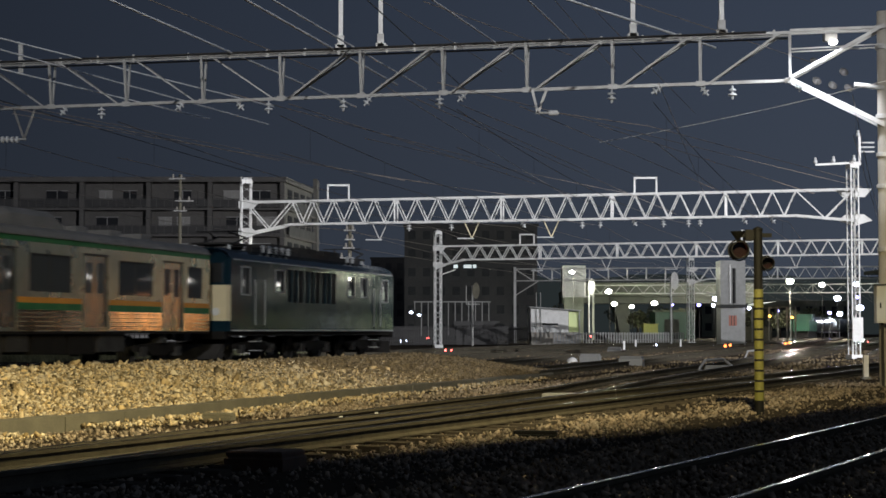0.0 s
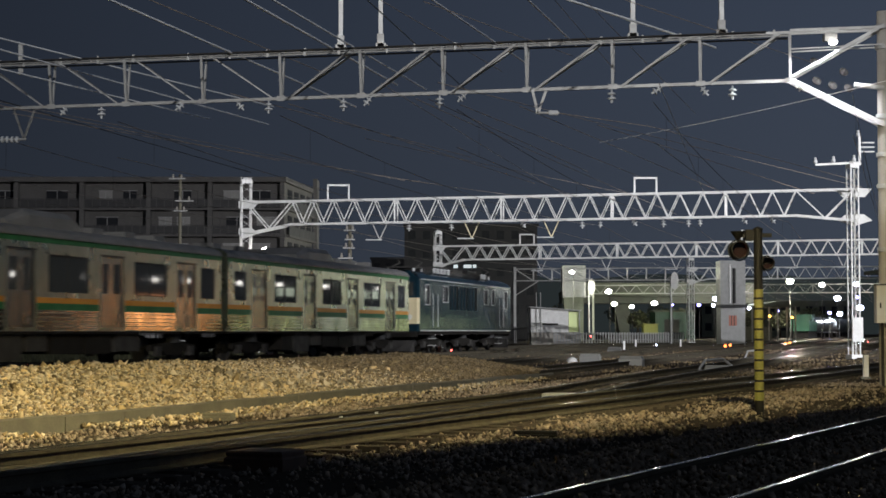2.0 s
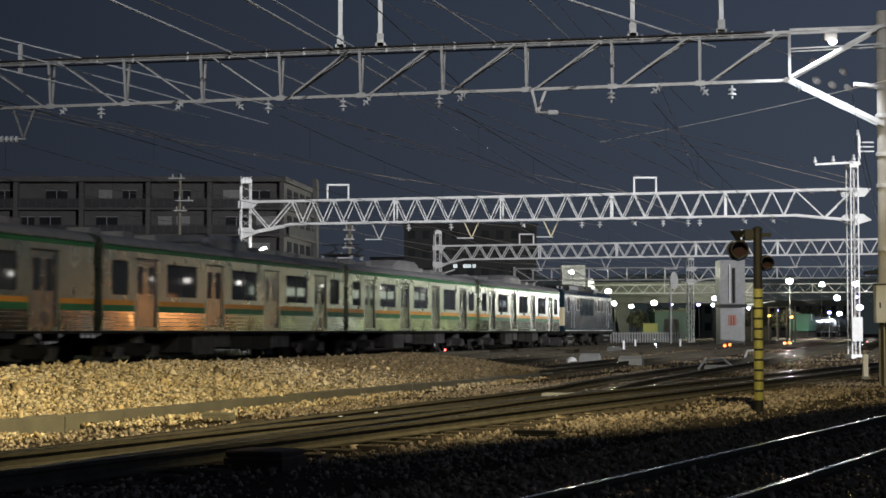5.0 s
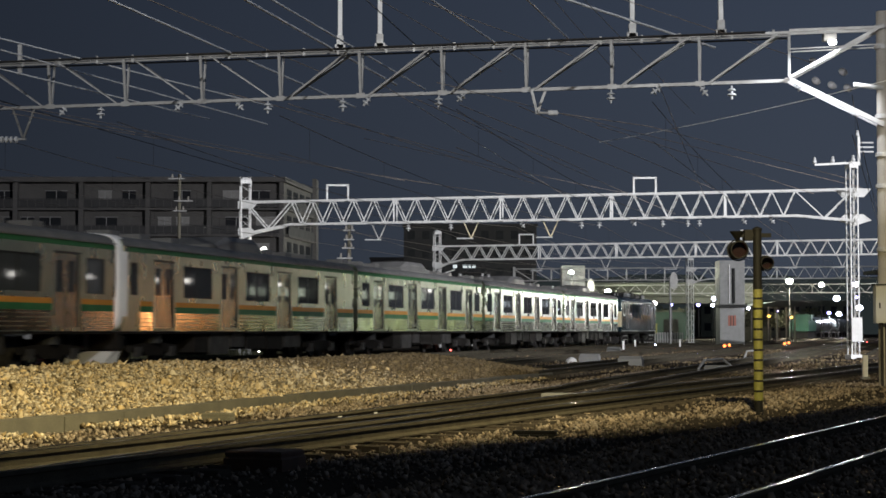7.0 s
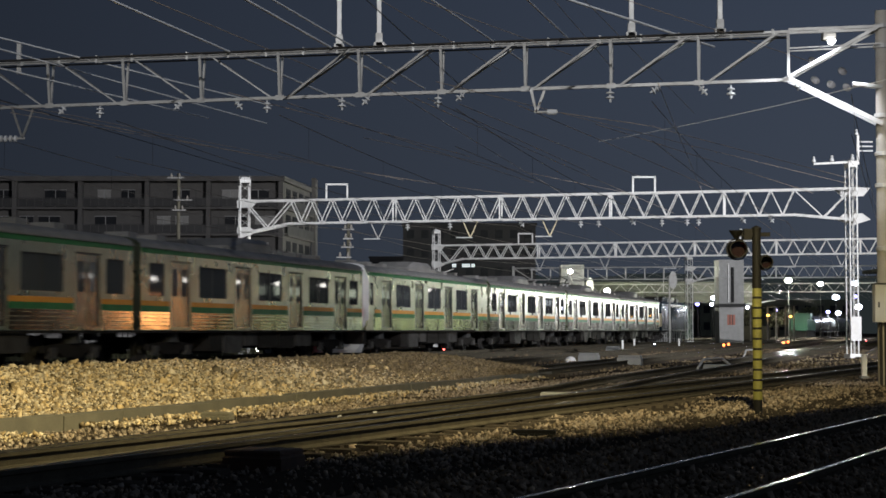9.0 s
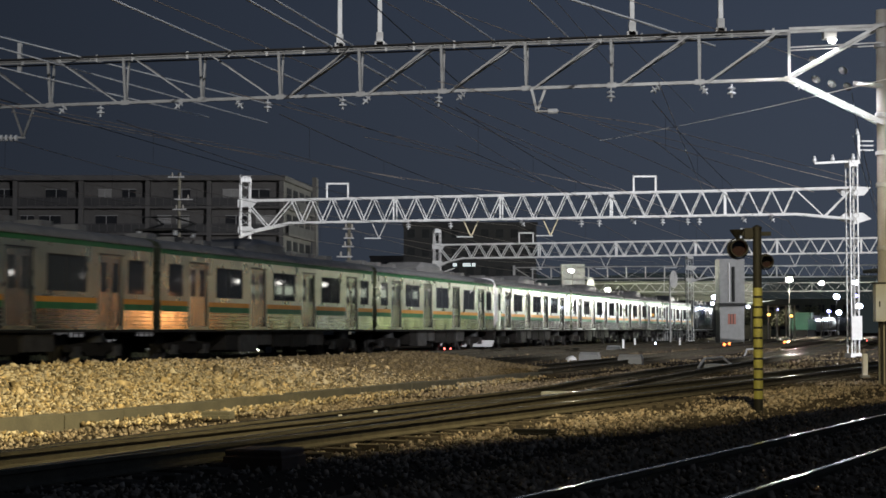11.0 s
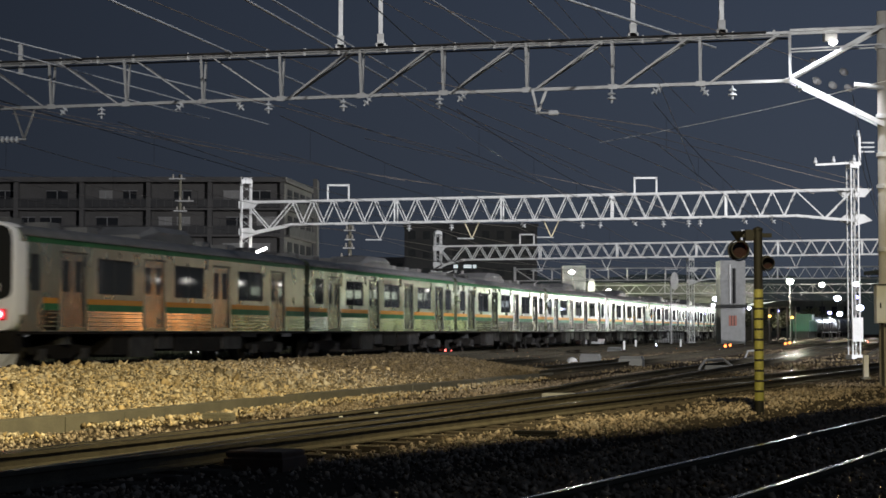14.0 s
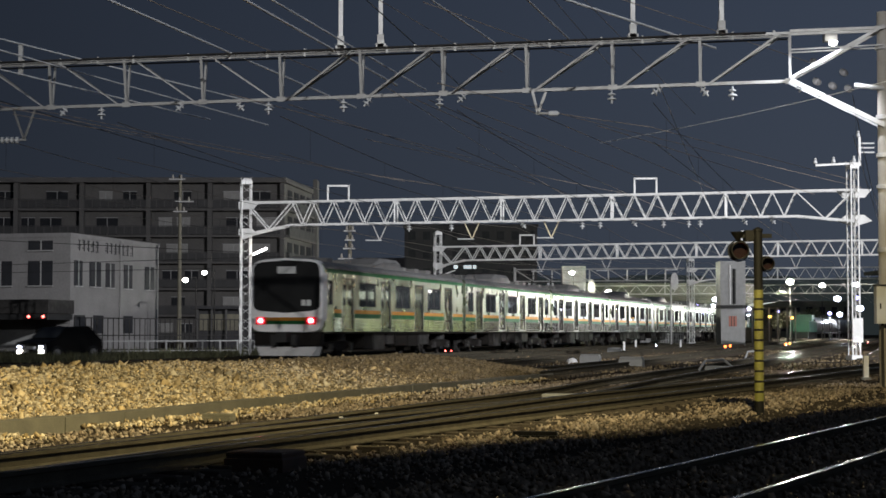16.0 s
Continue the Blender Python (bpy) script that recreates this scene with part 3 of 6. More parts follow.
def haunch(parent, mast, inner, zs, mat, w=0.5, both=False):
    """Deeper end of a truss, where it meets the mast."""
    a, b = Vector((*mast, 0)), Vector((*inner, 0))
    d = (b - a).normalized()
    q = Vector((-d.y, d.x, 0))
    up = Vector((0, 0, 1))
    zb, zt, low = zs
    for s in (-1, 1):
        o = q * (s * w / 2)
        part("bottom_chord", Geo().bar(a + o + up * low, b + o + up * zb, 0.1), mat, parent)
        part("top_chord", Geo().bar(a + o + up * zt, b + o + up * zt, 0.09), mat, parent)
        m = (a + b) / 2
        part("brace", Geo().bar(a + o + up * zt, m + o + up * ((low + zb) / 2), 0.08, 0.05), mat, parent)
        part("brace", Geo().bar(m + o + up * ((low + zb) / 2), b + o + up * zt, 0.08, 0.05), mat, parent)
    gp = Geo().add([a - q * 0.28 + up * (low - 0.22), a - q * 0.28 + d * 0.75 + up * (low + 0.02), a - q * 0.28 + d * 0.4 + up * (low + 0.3),
                    a - q * 0.28 - d * (0.4 if both else 0.26) + up * (low + 0.3), a - q * 0.28 - d * (0.75 if both else 0.27) + up * (low + 0.02)], [(0, 1, 2, 3, 4)])
    gp.add([Vector(v) - q * 0.02 for v in gp.v[:5]], [(4, 3, 2, 1, 0)])
    part("gusset_plate", gp, mat, parent)
    tp = Geo()
    for k2 in (0.0, 0.02):
        o = -q * (0.28 + k2)
        tp.add([a + o + up * (zt + 0.1), a + o + d * 0.85 + up * (zt + 0.04), a + o + d * 0.5 + up * (zt - 0.32), a + o - d * (0.45 if both else 0.27) + up * (zt - 0.32),
                a + o - d * (0.75 if both else 0.28) + up * (zt + 0.04)], [(0, 1, 2, 3, 4)])
    part("gusset_plate", tp, mat, parent)


def along(p0, p1, x):
    t = (x - p0[0]) / (p1[0] - p0[0])
    return Vector((x, p0[1] + (p1[1] - p0[1]) * t, 0))


def v_bracket(parent, p, z, size, mat):
    part("bracket", Geo().bar(p + Vector((-size * 0.45, 0, z)), p + Vector((0, 0, z - size)), 0.05), mat, parent)
    part("bracket", Geo().bar(p + Vector((size * 0.45, 0, z)), p + Vector((0, 0, z - size)), 0.05), mat, parent)
    g = Geo().tube(p + Vector((-0.9 * size, 0, z - size)), p + Vector((0.1, 0, z - size)), 0.03)
    part("arm", g, INSULATOR, parent)


# near gantry
G1A, G1B = (7.8, 37.84), (-17.5, 43.69)


def triangular_gantry(label, p0, p1, z_low0, z_low1, zt, n, w):
    """A three-chord truss: two upper chords and one lower, with posts that close downwards."""
    g = thing("overhead_line_gantry", label, "gantry", "overhead line gantries")
    a, b = Vector((*p0, 0)), Vector((*p1, 0))
    d = (b - a).normalized()
    q = Vector((-d.y, d.x, 0))
    if q.y > 0:
        q = -q

    def low(t, o=0.0):
        return a + (b - a) * t + q * o + Vector((0, 0, z_low0 + (z_low1 - z_low0) * t))

    def high(t, sd, dz=0.0):
        return a + (b - a) * t + q * (sd * w / 2) + Vector((0, 0, zt + dz))

    part("bottom_chord", Geo().bar(low(0), low(1), 0.09, 0.07), GALV, g)
    for sd in (1, -1):
        # the far chord and conduit are a darker grey, shade put into the colour
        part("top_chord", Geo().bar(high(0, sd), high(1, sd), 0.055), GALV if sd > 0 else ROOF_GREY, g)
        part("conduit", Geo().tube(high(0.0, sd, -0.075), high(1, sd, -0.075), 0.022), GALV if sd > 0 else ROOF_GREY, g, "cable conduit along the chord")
    part("cable", Geo().tube(high(0.02, 1.5, 0.02), high(0.9, 1.5, 0.02), 0.018), UNDER_GREY, g)
    rng = random.Random(4)
    for i in range(n * 2):
        t = (i + rng.uniform(0.2, 0.8)) / (2 * n)
        part("clip", Geo().bar(high(t, 1.05, -0.11), high(t, 1.05, 0.07), 0.05, 0.03), GALV, g)
    for i in range(n + 1):
        t = i / n
        for sd, wd in ((1, 0.062), (-1, 0.05)):
            part("post", Geo().bar(low(t, 0.03 * sd), high(t, sd), wd, 0.05), GALV, g)
        part("cross_tie", Geo().bar(high(t, -1), high(t, 1), 0.05), GALV, g)
        part("gusset_plate", Geo().bar(low(t - 0.004, 0.05), low(t + 0.004, 0.05), 0.02, 0.12), GALV, g)
    for i in range(n):
        e, f = i / n, (i + 1) / n
        if i < 6:
            for sd in (1, -1):
                part("brace", Geo().bar(low(f - 0.1 / n, 0.03 * sd), high(e + 0.1 / n, sd), 0.065, 0.05), GALV, g)
        else:
            part("brace", Geo().bar(low(e + 0.1 / n), high(f - 0.1 / n, 1), 0.035, 0.03), GALV, g)
            # far brace darkened in the same way, as its unlit side
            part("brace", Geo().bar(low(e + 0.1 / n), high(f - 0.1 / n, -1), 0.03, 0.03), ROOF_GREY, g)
    return g


g1 = triangular_gantry("grey galvanised steel truss gantry over the tracks", G1A, G1B, 6.62, 6.54, 7.68, 13, 0.36)
POLE = Vector((9.78, 37.4, 0))
k = Vector((*G1A, 0))
for s in (-0.2, 0.2):
    o = Vector((0.2 * s, s, 0))
    part("top_chord", Geo().bar(k + o + Vector((0, 0, 7.72)), POLE + o + Vector((0, 0, 7.72)), 0.06), GALV, g1)
    part("knee_brace", Geo().bar(k + o + Vector((0, 0, 6.62)), POLE + o + Vector((0, 0, 5.55)), 0.1), GALV, g1)
    part("brace", Geo().bar(k + o + Vector((0, 0, 6.66)), POLE + o + Vector((-0.1, 0, 7.7)), 0.07), GALV, g1)
    part("tie_rod", Geo().bar(k + o + Vector((0, 0, 7.3)), POLE + o + Vector((0, 0, 7.34)), 0.03), GALV, g1)
for x in (-8.42, -4.2, -2.37, -0.08, 3.88, 6.55):
    insulator(along(G1A, G1B, x) + Vector((0, 0, 6.55)), g1, 0.95)
for x, t in ((-9.3, 40), (-5.0, -40), (-1.7, 40), (0.55, 50), (5.0, 60), (5.85, -40), (7.9, -50), (-6.3, 50)):
    insulator(along(G1A, G1B, x) + Vector((0, 0, 6.56)), g1, 0.85, (0, t, 0))
p = along(G1A, G1B, -10.44)
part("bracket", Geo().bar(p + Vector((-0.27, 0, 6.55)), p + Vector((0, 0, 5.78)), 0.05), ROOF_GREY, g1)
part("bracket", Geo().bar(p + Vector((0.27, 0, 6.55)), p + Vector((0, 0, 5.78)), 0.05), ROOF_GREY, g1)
part("arm", Geo().tube(p + Vector((-0.75, 0, 5.76)), p + Vector((0.06, 0, 5.78)), 0.03), GALV, g1)
for k2 in range(4):
    part("insulator", Geo().tube(p + Vector((-0.56 + 0.12 * k2, 0, 5.765)), p + Vector((-0.5 + 0.12 * k2, 0, 5.765)), 0.085, None, 12), INSULATOR, g1, "", True)
for x in (2.25,):
    p = along(G1A, G1B, x)
    part("bracket", Geo().bar(p + Vector((-0.18, 0, 6.6)), p + Vector((-0.05, 0, 6.05)), 0.06), GALV, g1)
    part("bracket", Geo().bar(p + Vector((0.15, 0, 6.6)), p + Vector((-0.05, 0, 6.05)), 0.06), GALV, g1)
    part("arm", Geo().tube(p + Vector((-0.1, 0, 6.06)), p + Vector((0.45, 0, 6.06)), 0.03), GALV, g1)
    part("insulator", Geo().tube(p + Vector((0.2, 0, 6.06)), p + Vector((0.42, 0, 6.06)), 0.06), INSULATOR, g1)
for x in (-2.44, -1.48, 4.36, 6.32):
    p = along(G1A, G1B, x)
    part("wire_post", Geo().bar(p + Vector((0, 0, 7.7)), p + Vector((0, 0, 11.2)), 0.1, 0.1), WHITE_PAINT, g1)
    part("post_foot", Geo().bar(p + Vector((-0.12, 0, 7.78)), p + Vector((0.12, 0, 7.78)), 0.14, 0.1), GALV, g1)
    part("post_foot", Geo().bar(p + Vector((0, 0, 7.75)), p + Vector((0, 0, 8.05)), 0.16, 0.14), GALV, g1)
p = along(G1A, G1B, -10.55)
part("wire_post", Geo().bar(p + Vector((0, 0, 7.4)), p + Vector((0, 0, 8.15)), 0.1), GALV, g1)
lampg = Geo().box(-0.14, 0.14, -0.12, 0.12, 0, 0.16, Matrix.Translation((8.68, 37.75, 7.5)))
part("lamp_housing", lampg, GALV, g1)
part("lamp_lens", Geo().lathe([(0.02, -0.09), (0.08, -0.06), (0.1, 0.0), (0.08, 0.02)], (8.7, 37.55, 7.46), 12), LAMP_WHITE, g1, "glowing white floodlight lens", True)


def concrete_pole():
    t = thing("concrete_pole", "weathered round concrete mast carrying the gantry end", "utility pole")
    part("shaft", Geo().tube((9.78, 37.4, -0.3), (9.78, 37.4, 8.1), 0.17, 0.135, 20), CONCRETE, t, "", True)
    for z in (2.8, 4.2, 4.9, 5.75, 7.3, 7.75):
        part("clamp", Geo().lathe([(0.17, -0.05), (0.185, -0.04), (0.185, 0.04), (0.17, 0.05)], (9.78, 37.4, z), 16), GALV, t)
    part("bracket_arm", Geo().tube((9.1, 37.3, 6.45), (9.75, 37.3, 6.38), 0.055), GALV, t)
    for x, z in ((8.2, 6.95), (8.25, 6.52), (8.6, 6.42), (8.85, 6.72), (8.95, 6.36)):
        o = part("disc_insulator", Geo().lathe([(0.02, -0.05), (0.1, -0.03), (0.11, 0.0), (0.06, 0.03), (0.02, 0.06)], (0, 0, 0), 12), UNDER_GREY, t, "", True)
        o.matrix_basis = pose(x * 1.03, 38.3, 1 + (z - 1) * 1.03, 60, 25, 0)
    b = part("cabinet", Geo().box(9.46, 9.86, 36.98, 37.22, 1.18, 2.0), CABINET_PAINT, t, "grey switch cabinet")
    part("cabinet_door", Geo().box(9.49, 9.83, 36.965, 36.978, 1.22, 1.95), CABINET_PAINT, b)
    part("hood", Geo().box(9.43, 9.89, 36.93, 37.25, 2.004, 2.03), RUBBER, b)
    part("latch", Geo().box(9.52, 9.55, 36.945, 36.963, 1.5, 1.62), RUBBER, b)
    part("conduit", Geo().tube((9.62, 37.15, -0.25), (9.62, 37.15, 1.18), 0.035), UNDER_GREY, t)
    part("conduit", Geo().tube((9.72, 37.12, -0.25), (9.72, 37.12, 1.18), 0.035), UNDER_GREY, t)


concrete_pole()

# second gantry
G2A, G2B = (-7.2, 81.4), (15.7, 75.2)
g2 = gantry("white painted lattice truss gantry over the tracks", G2A, G2B, 6.13, 7.24, 23, WHITE_PAINT, "warren", 0.5, 0.08, 0.068)
lattice_mast(g2, -9.55, 82.0, -0.1, 8.3, 0.52, 15, WHITE_PAINT)
lattice_mast(g2, 18.05, 74.5, -0.15, 8.35, 0.42, 15, WHITE_PAINT, 0.5, CONCRETE)
haunch(g2, (-9.55, 82.0), G2A, (6.13, 7.24, 5.68), WHITE_PAINT)
haunch(g2, (18.12, 74.5), G2B, (6.13, 7.24, 5.86), WHITE_PAINT, 0.5, True)
for x in (-5.0, 9.22):
    p = along(G2A, G2B, x)
    part("frame_post", Geo().bar(p + Vector((-0.5, 0, 7.22)), p + Vector((-0.5, 0, 7.97)), 0.08), WHITE_PAINT, g2)
    part("frame_post", Geo().bar(p + Vector((0.5, 0, 7.22)), p + Vector((0.5, 0, 7.97)), 0.08), WHITE_PAINT, g2)
    part("frame_beam", Geo().bar(p + Vector((-0.54, 0, 7.97)), p + Vector((0.54, 0, 7.97)), 0.08), WHITE_PAINT, g2)
for x in (-3.0, 1.35, 5.0):
    v_bracket(g2, along(G2A, G2B, x), 6.08, 0.75, CREAM if x > 0 else GALV)
for x in (-1.6, 3.6, 6.4, 7.2, 8.6, 10.0, 11.1, 11.6, 13.4, 14.6, 0.4):
    insulator(along(G2A, G2B, x) + Vector((0, 0, 6.08)), g2, 1.1, (0, random.Random(x).choice((0, 0, 40, -40)), 0))
part("cross_arm", Geo().bar((16.4, 74.4, 8.32), (18.3, 74.4, 8.42), 0.09), WHITE_PAINT, g2)
part("upper_post", Geo().bar((18.35, 74.4, 8.3), (18.35, 74.4, 9.6), 0.1), WHITE_PAINT, g2)
for x, z in ((16.4, 8.35), (17.2, 8.4), (18.1, 8.45), (18.3, 9.55)):
    part("pin_insulator", Geo().lathe([(0.03, 0), (0.09, 0.05), (0.1, 0.12), (0.05, 0.2), (0.07, 0.26), (0.03, 0.3)], (x, 74.4, z), 8), INSULATOR, g2, "", True)
for z in (8.9, 9.1, 9.3):
    part("upper_arm", Geo().bar((18.4, 74.4, z), (19.0, 74.4, z), 0.06), INSULATOR, g2)
part("notice_board", Geo().box(17.9, 18.36, 74.16, 74.2, 0.55, 1.6), WHITE_PAINT, g2, "blank white board")
lt = part("strip_lamp", Geo().bar((-9.15, 81.6, 4.72), (-8.5, 81.6, 5.02), 0.1, 0.1), LAMP_WHITE, g2, "glowing fluorescent lamp on the mast")
part("lamp_arm", Geo().bar((-9.5, 81.8, 4.6), (-9.1, 81.65, 4.75), 0.05), GALV, g2)

# third and fourth gantries
G3A, G3B = (1.6, 122.3), (33.5, 112.2)
g3 = gantry("white painted lattice truss gantry farther down the yard", G3A, G3B, 6.16, 7.15, 30, WHITE_PAINT, "warren", 0.5, 0.1, 0.085)
lattice_mast(g3, -0.37, 123.0, -0.1, 8.2, 0.5, 15, WHITE_PAINT)
haunch(g3, (-0.37, 123.0), G3A, (6.16, 7.15, 5.7), WHITE_PAINT)
lattice_mast(g3, 35.8, 111.5, -0.1, 8.2, 0.5, 15, WHITE_PAINT)
for x in (6.0, 21.0):
    p = along(G3A, G3B, x)
    part("frame_post", Geo().bar(p + Vector((-0.5, 0, 7.1)), p + Vector((-0.5, 0, 7.9)), 0.09), WHITE_PAINT, g3)
    part("frame_post", Geo().bar(p + Vector((0.5, 0, 7.1)), p + Vector((0.5, 0, 7.9)), 0.09), WHITE_PAINT, g3)
    part("frame_beam", Geo().bar(p + Vector((-0.54, 0, 7.9)), p + Vector((0.54, 0, 7.9)), 0.09), WHITE_PAINT, g3)
for x in (7.0, 11.5, 16.2, 24.0, 27.0):
    v_bracket(g3, along(G3A, G3B, x), 6.1, 0.8, GALV)
part("lamp_arm", Geo().bar((-0.1, 122.7, 5.1), (0.9, 122.7, 5.45), 0.06), WHITE_PAINT, g3)
G4A, G4B = (7.3, 172.0), (24.0, 168.2)
g4 = gantry("grey light steel gantry in the far yard", G4A, G4B, 6.1, 7.3, 9, GALV, "pratt", 0.4, 0.1, 0.08)
part("mast", Geo().bar((7.3, 172, -0.2), (7.3, 172, 7.5), 0.25), GALV, g4)
part("knee_brace", Geo().bar((7.3, 172, 4.6), (9.7, 171.5, 6.1), 0.1), GALV, g4)
G5A, G5B = (24.5, 156.0), (55.9, 149.0)
g5 = gantry("pale lattice truss gantry in the far yard", G5A, G5B, 5.8, 6.82, 26, WHITE_PAINT, "warren", 0.5, 0.1, 0.09)
lattice_mast(g5, 22.85, 156.5, -0.1, 7.7, 0.55, 15, WHITE_PAINT)
haunch(g5, (22.85, 156.5), G5A, (5.8, 6.82, 5.47), WHITE_PAINT)
g6 = gantry("dim lattice truss gantry at the far end of the yard", (20, 226), (76, 214), 6.0, 7.1, 30, GALV, "warren", 0.5, 0.12, 0.1)
part("mast", Geo().bar((20, 226, -0.2), (20, 226, 7.5), 0.3), GALV, g6)
part("mast", Geo().bar((76, 214, -0.2), (76, 214, 7.5), 0.3), GALV, g6)


def wire(points, r, mat, label):
    cu = bpy.data.curves.new("overhead_wire", "CURVE")
    cu.dimensions, cu.bevel_depth, cu.bevel_resolution = "3D", r, 1
    sp = cu.splines.new("POLY")
    sp.points.add(len(points) - 1)
    for q, p in zip(sp.points, points):
        q.co = (*p, 1)
    cu.materials.append(mat)
    return tagged(new("overhead_wire", cu), label, "wire", "overhead wires")


def span_wire(v, z, sag, r, mat, label, s0=-50, s1=200, turn=0.0):
    """A wire along the tracks, hung at the gantries, v metres right of the train's track."""
    hung = [h for h in (-48, -6, 36, 80, 128, 180, 230)]
    pts = []
    for a, b in zip(hung, hung[1:]):
        if b < s0 or a > s1:
            continue
        for j in range(10):
            t = j / 10
            s = a + (b - a) * t
            pts.append(yard(s, v + turn * s, z - sag * 4 * t * (1 - t)))
    wire(pts, r, mat, label)


for off in (-4.3, 0, 4.1, 8.2, 12.4, 16.8, 21.0):
    span_wire(off, 5.95, 0.5, 0.009, WIRE_DULL, "thin sagging messenger wire over a track", -5)
    span_wire(off, 5.1, 0.05, 0.008, WIRE_DULL, "thin bare contact wire over a track", -5)
    dg = thing("dropper_set", "short thin droppers between contact and messenger wire", "wire", "overhead wires")
    for s in range(-4, 150, 6):
        t = ((s + 48) % 42) / 42
        part("dropper", Geo().bar(yard(s, off, 5.08), yard(s, off, 5.95 - 2.0 * t * (1 - t)), 0.006), UNDER, dg)
def stretch_wire(p, q, r, mat, before=0.5, after=1.2):
    """A taut wire through two points, carried on past both."""
    p, q = Vector(p), Vector(q)
    wire([p + (q - p) * t - Vector((0, 0, 0.06 * (t + before) * (after + 1 - t))) for t in np.linspace(-before, 1 + after, 12)], r, mat, "taut overhead wire crossing above the yard")


def taut_wire(p, q, r, mat, before, after):
    """A straight wire through two points, carried on past both."""
    p, q = Vector(p), Vector(q)
    wire([p + (q - p) * t for t in np.linspace(-before, 1 + after, 6)], r, mat, "taut pale feeder wire over the yard" if mat is WIRE_PALE else "taut dark wire over the yard")


taut_wire((-6.74, 34.03, 7.7), (-3.98, 45.0, 7.7), 0.024, WIRE_PALE, 0.3, 0.5)
taut_wire((-5.98, 34.28, 7.75), (-4.14, 40.56, 7.75), 0.0100, WIRE, 0.3, 0.6)
taut_wire((-3.99, 34.03, 7.7), (-2.55, 40.26, 7.7), 0.026, WIRE_PALE, 0.3, 0.9)
taut_wire((-3.47, 34.28, 7.75), (-1.97, 40.72, 7.75), 0.020, WIRE_PALE, 0.3, 1.0)
taut_wire((-1.56, 34.54, 7.8), (-0.59, 40.28, 7.8), 0.012, BLACK_PAINT, 0.3, 1.4)
taut_wire((-1.08, 34.11, 7.6), (0.21, 38.48, 7.6), 0.0075, WIRE, 0.3, 1)
taut_wire((-0.22, 34.03, 7.7), (1.27, 39.3, 7.7), 0.019, WIRE_PALE, 0.3, 0.6)
taut_wire((0.31, 35.03, 7.6), (1.72, 37.74, 7.6), 0.0075, WIRE, 0.5, 1)
taut_wire((1.75, 34.54, 7.8), (2.8, 38.66, 7.8), 0.020, WIRE_PALE, 0.3, 0.4)
taut_wire((2.57, 35.37, 7.7), (3.52, 39.45, 7.7), 0.0075, WIRE, 0.5, 1.0)
taut_wire((3.12, 34.93, 7.7), (6.7, 48.05, 7.7), 0.0075, WIRE, 0.3, 0.3)
taut_wire((2.55, 34.28, 7.75), (5.37, 38.45, 7.75), 0.026, WIRE_PALE, 0.3, 0.4)
taut_wire((3.88, 34.32, 7.7), (6.13, 37.58, 7.7), 0.0075, WIRE, 0.3, 1.5)
taut_wire((-10.14, 38.53, 7.7), (-7.32, 45.1, 7.7), 0.019, WIRE_PALE, 0.3, 0.8)
taut_wire((-10.23, 38.9, 7.5), (-7.27, 47.77, 7.5), 0.019, WIRE_PALE, 0.3, 0.6)
taut_wire((-10.48, 39.84, 7.2), (-8.19, 45.79, 7.2), 0.019, WIRE_PALE, 0.3, 0.6)
taut_wire((-10.76, 40.95, 6.6), (-7.45, 56.52, 6.6), 0.011, BLACK_PAINT, 0.3, 0.2)
taut_wire((-9.83, 42.3, 6.4), (-6.73, 49.78, 6.4), 0.0100, WIRE, 0.3, 0.5)
taut_wire((-4.17, 40.93, 6.5), (-1.64, 47.19, 6.5), 0.0088, WIRE, 0.3, 1.0)
taut_wire((3.28, 41.52, 6.3), (5.36, 43.71, 6.3), 0.0088, WIRE, 0.2, 0.0)
taut_wire((5.26, 42.88, 6.2), (11.92, 54.33, 6.2), 0.0088, WIRE, 0.0, 0.3)
taut_wire((-24.08, 92.0, 5.95), (-12.4, 92.0, 5.4), 0.018, BLACK_PAINT, 0.6, 0.25)
taut_wire((-24.06, 92.0, 4.63), (-11.79, 92.0, 5.0), 0.016, BLACK_PAINT, 0.6, 0.25)
taut_wire((-24.05, 92.0, 4.2), (-14.85, 92.0, 4.39), 0.014, BLACK_PAINT, 0.6, 0.25)
taut_wire((0.08, 39.94, 6.3), (4.04, 53.5, 6.3), 0.009, WIRE, 0.1, 0.2)
taut_wire((0.91, 40.98, 6.3), (5.85, 55.37, 6.3), 0.009, WIRE, 0.1, 0.2)
taut_wire((2.4, 40.74, 6.2), (8.71, 58.42, 6.2), 0.009, WIRE, 0.1, 0.2)
taut_wire((4.68, 44.23, 6.2), (12.5, 60.71, 6.2), 0.009, WIRE, 0.1, 0.2)
taut_wire((-3.13, 41.75, 6.4), (2.27, 58.47, 6.4), 0.009, WIRE, 0.1, 0.2)
for p, q in (((-10.9, 46, 7.03), (-2.5, 72, 7.58)), ((-7.98, 46, 6.3), (-0.07, 74, 7.39)), ((0, 50, 6.22), (8.03, 76, 7.25)), ((3.23, 44, 6.65), (16.62, 70, 7.14)),
             ((1.49, 44, 6.08), (9.79, 74, 6.3)), ((0, 44, 6.48), (5.34, 74, 6.97)), ((0, 60, 6.18), (4.59, 78, 7.11)), ((5.44, 40, 6.11), (9.25, 60, 5.94))):
    stretch_wire(p, q, 0.008, WIRE, 0.25, 0.1)
stretch_wire((5.29, 42, 6.01), (7.54, 36.5, 6.03), 0.008, WIRE_PALE)


# ---- the train ----
DOOR_AT = (2.7, 7.55, 12.4, 17.25)
CAR_LEN = 19.9
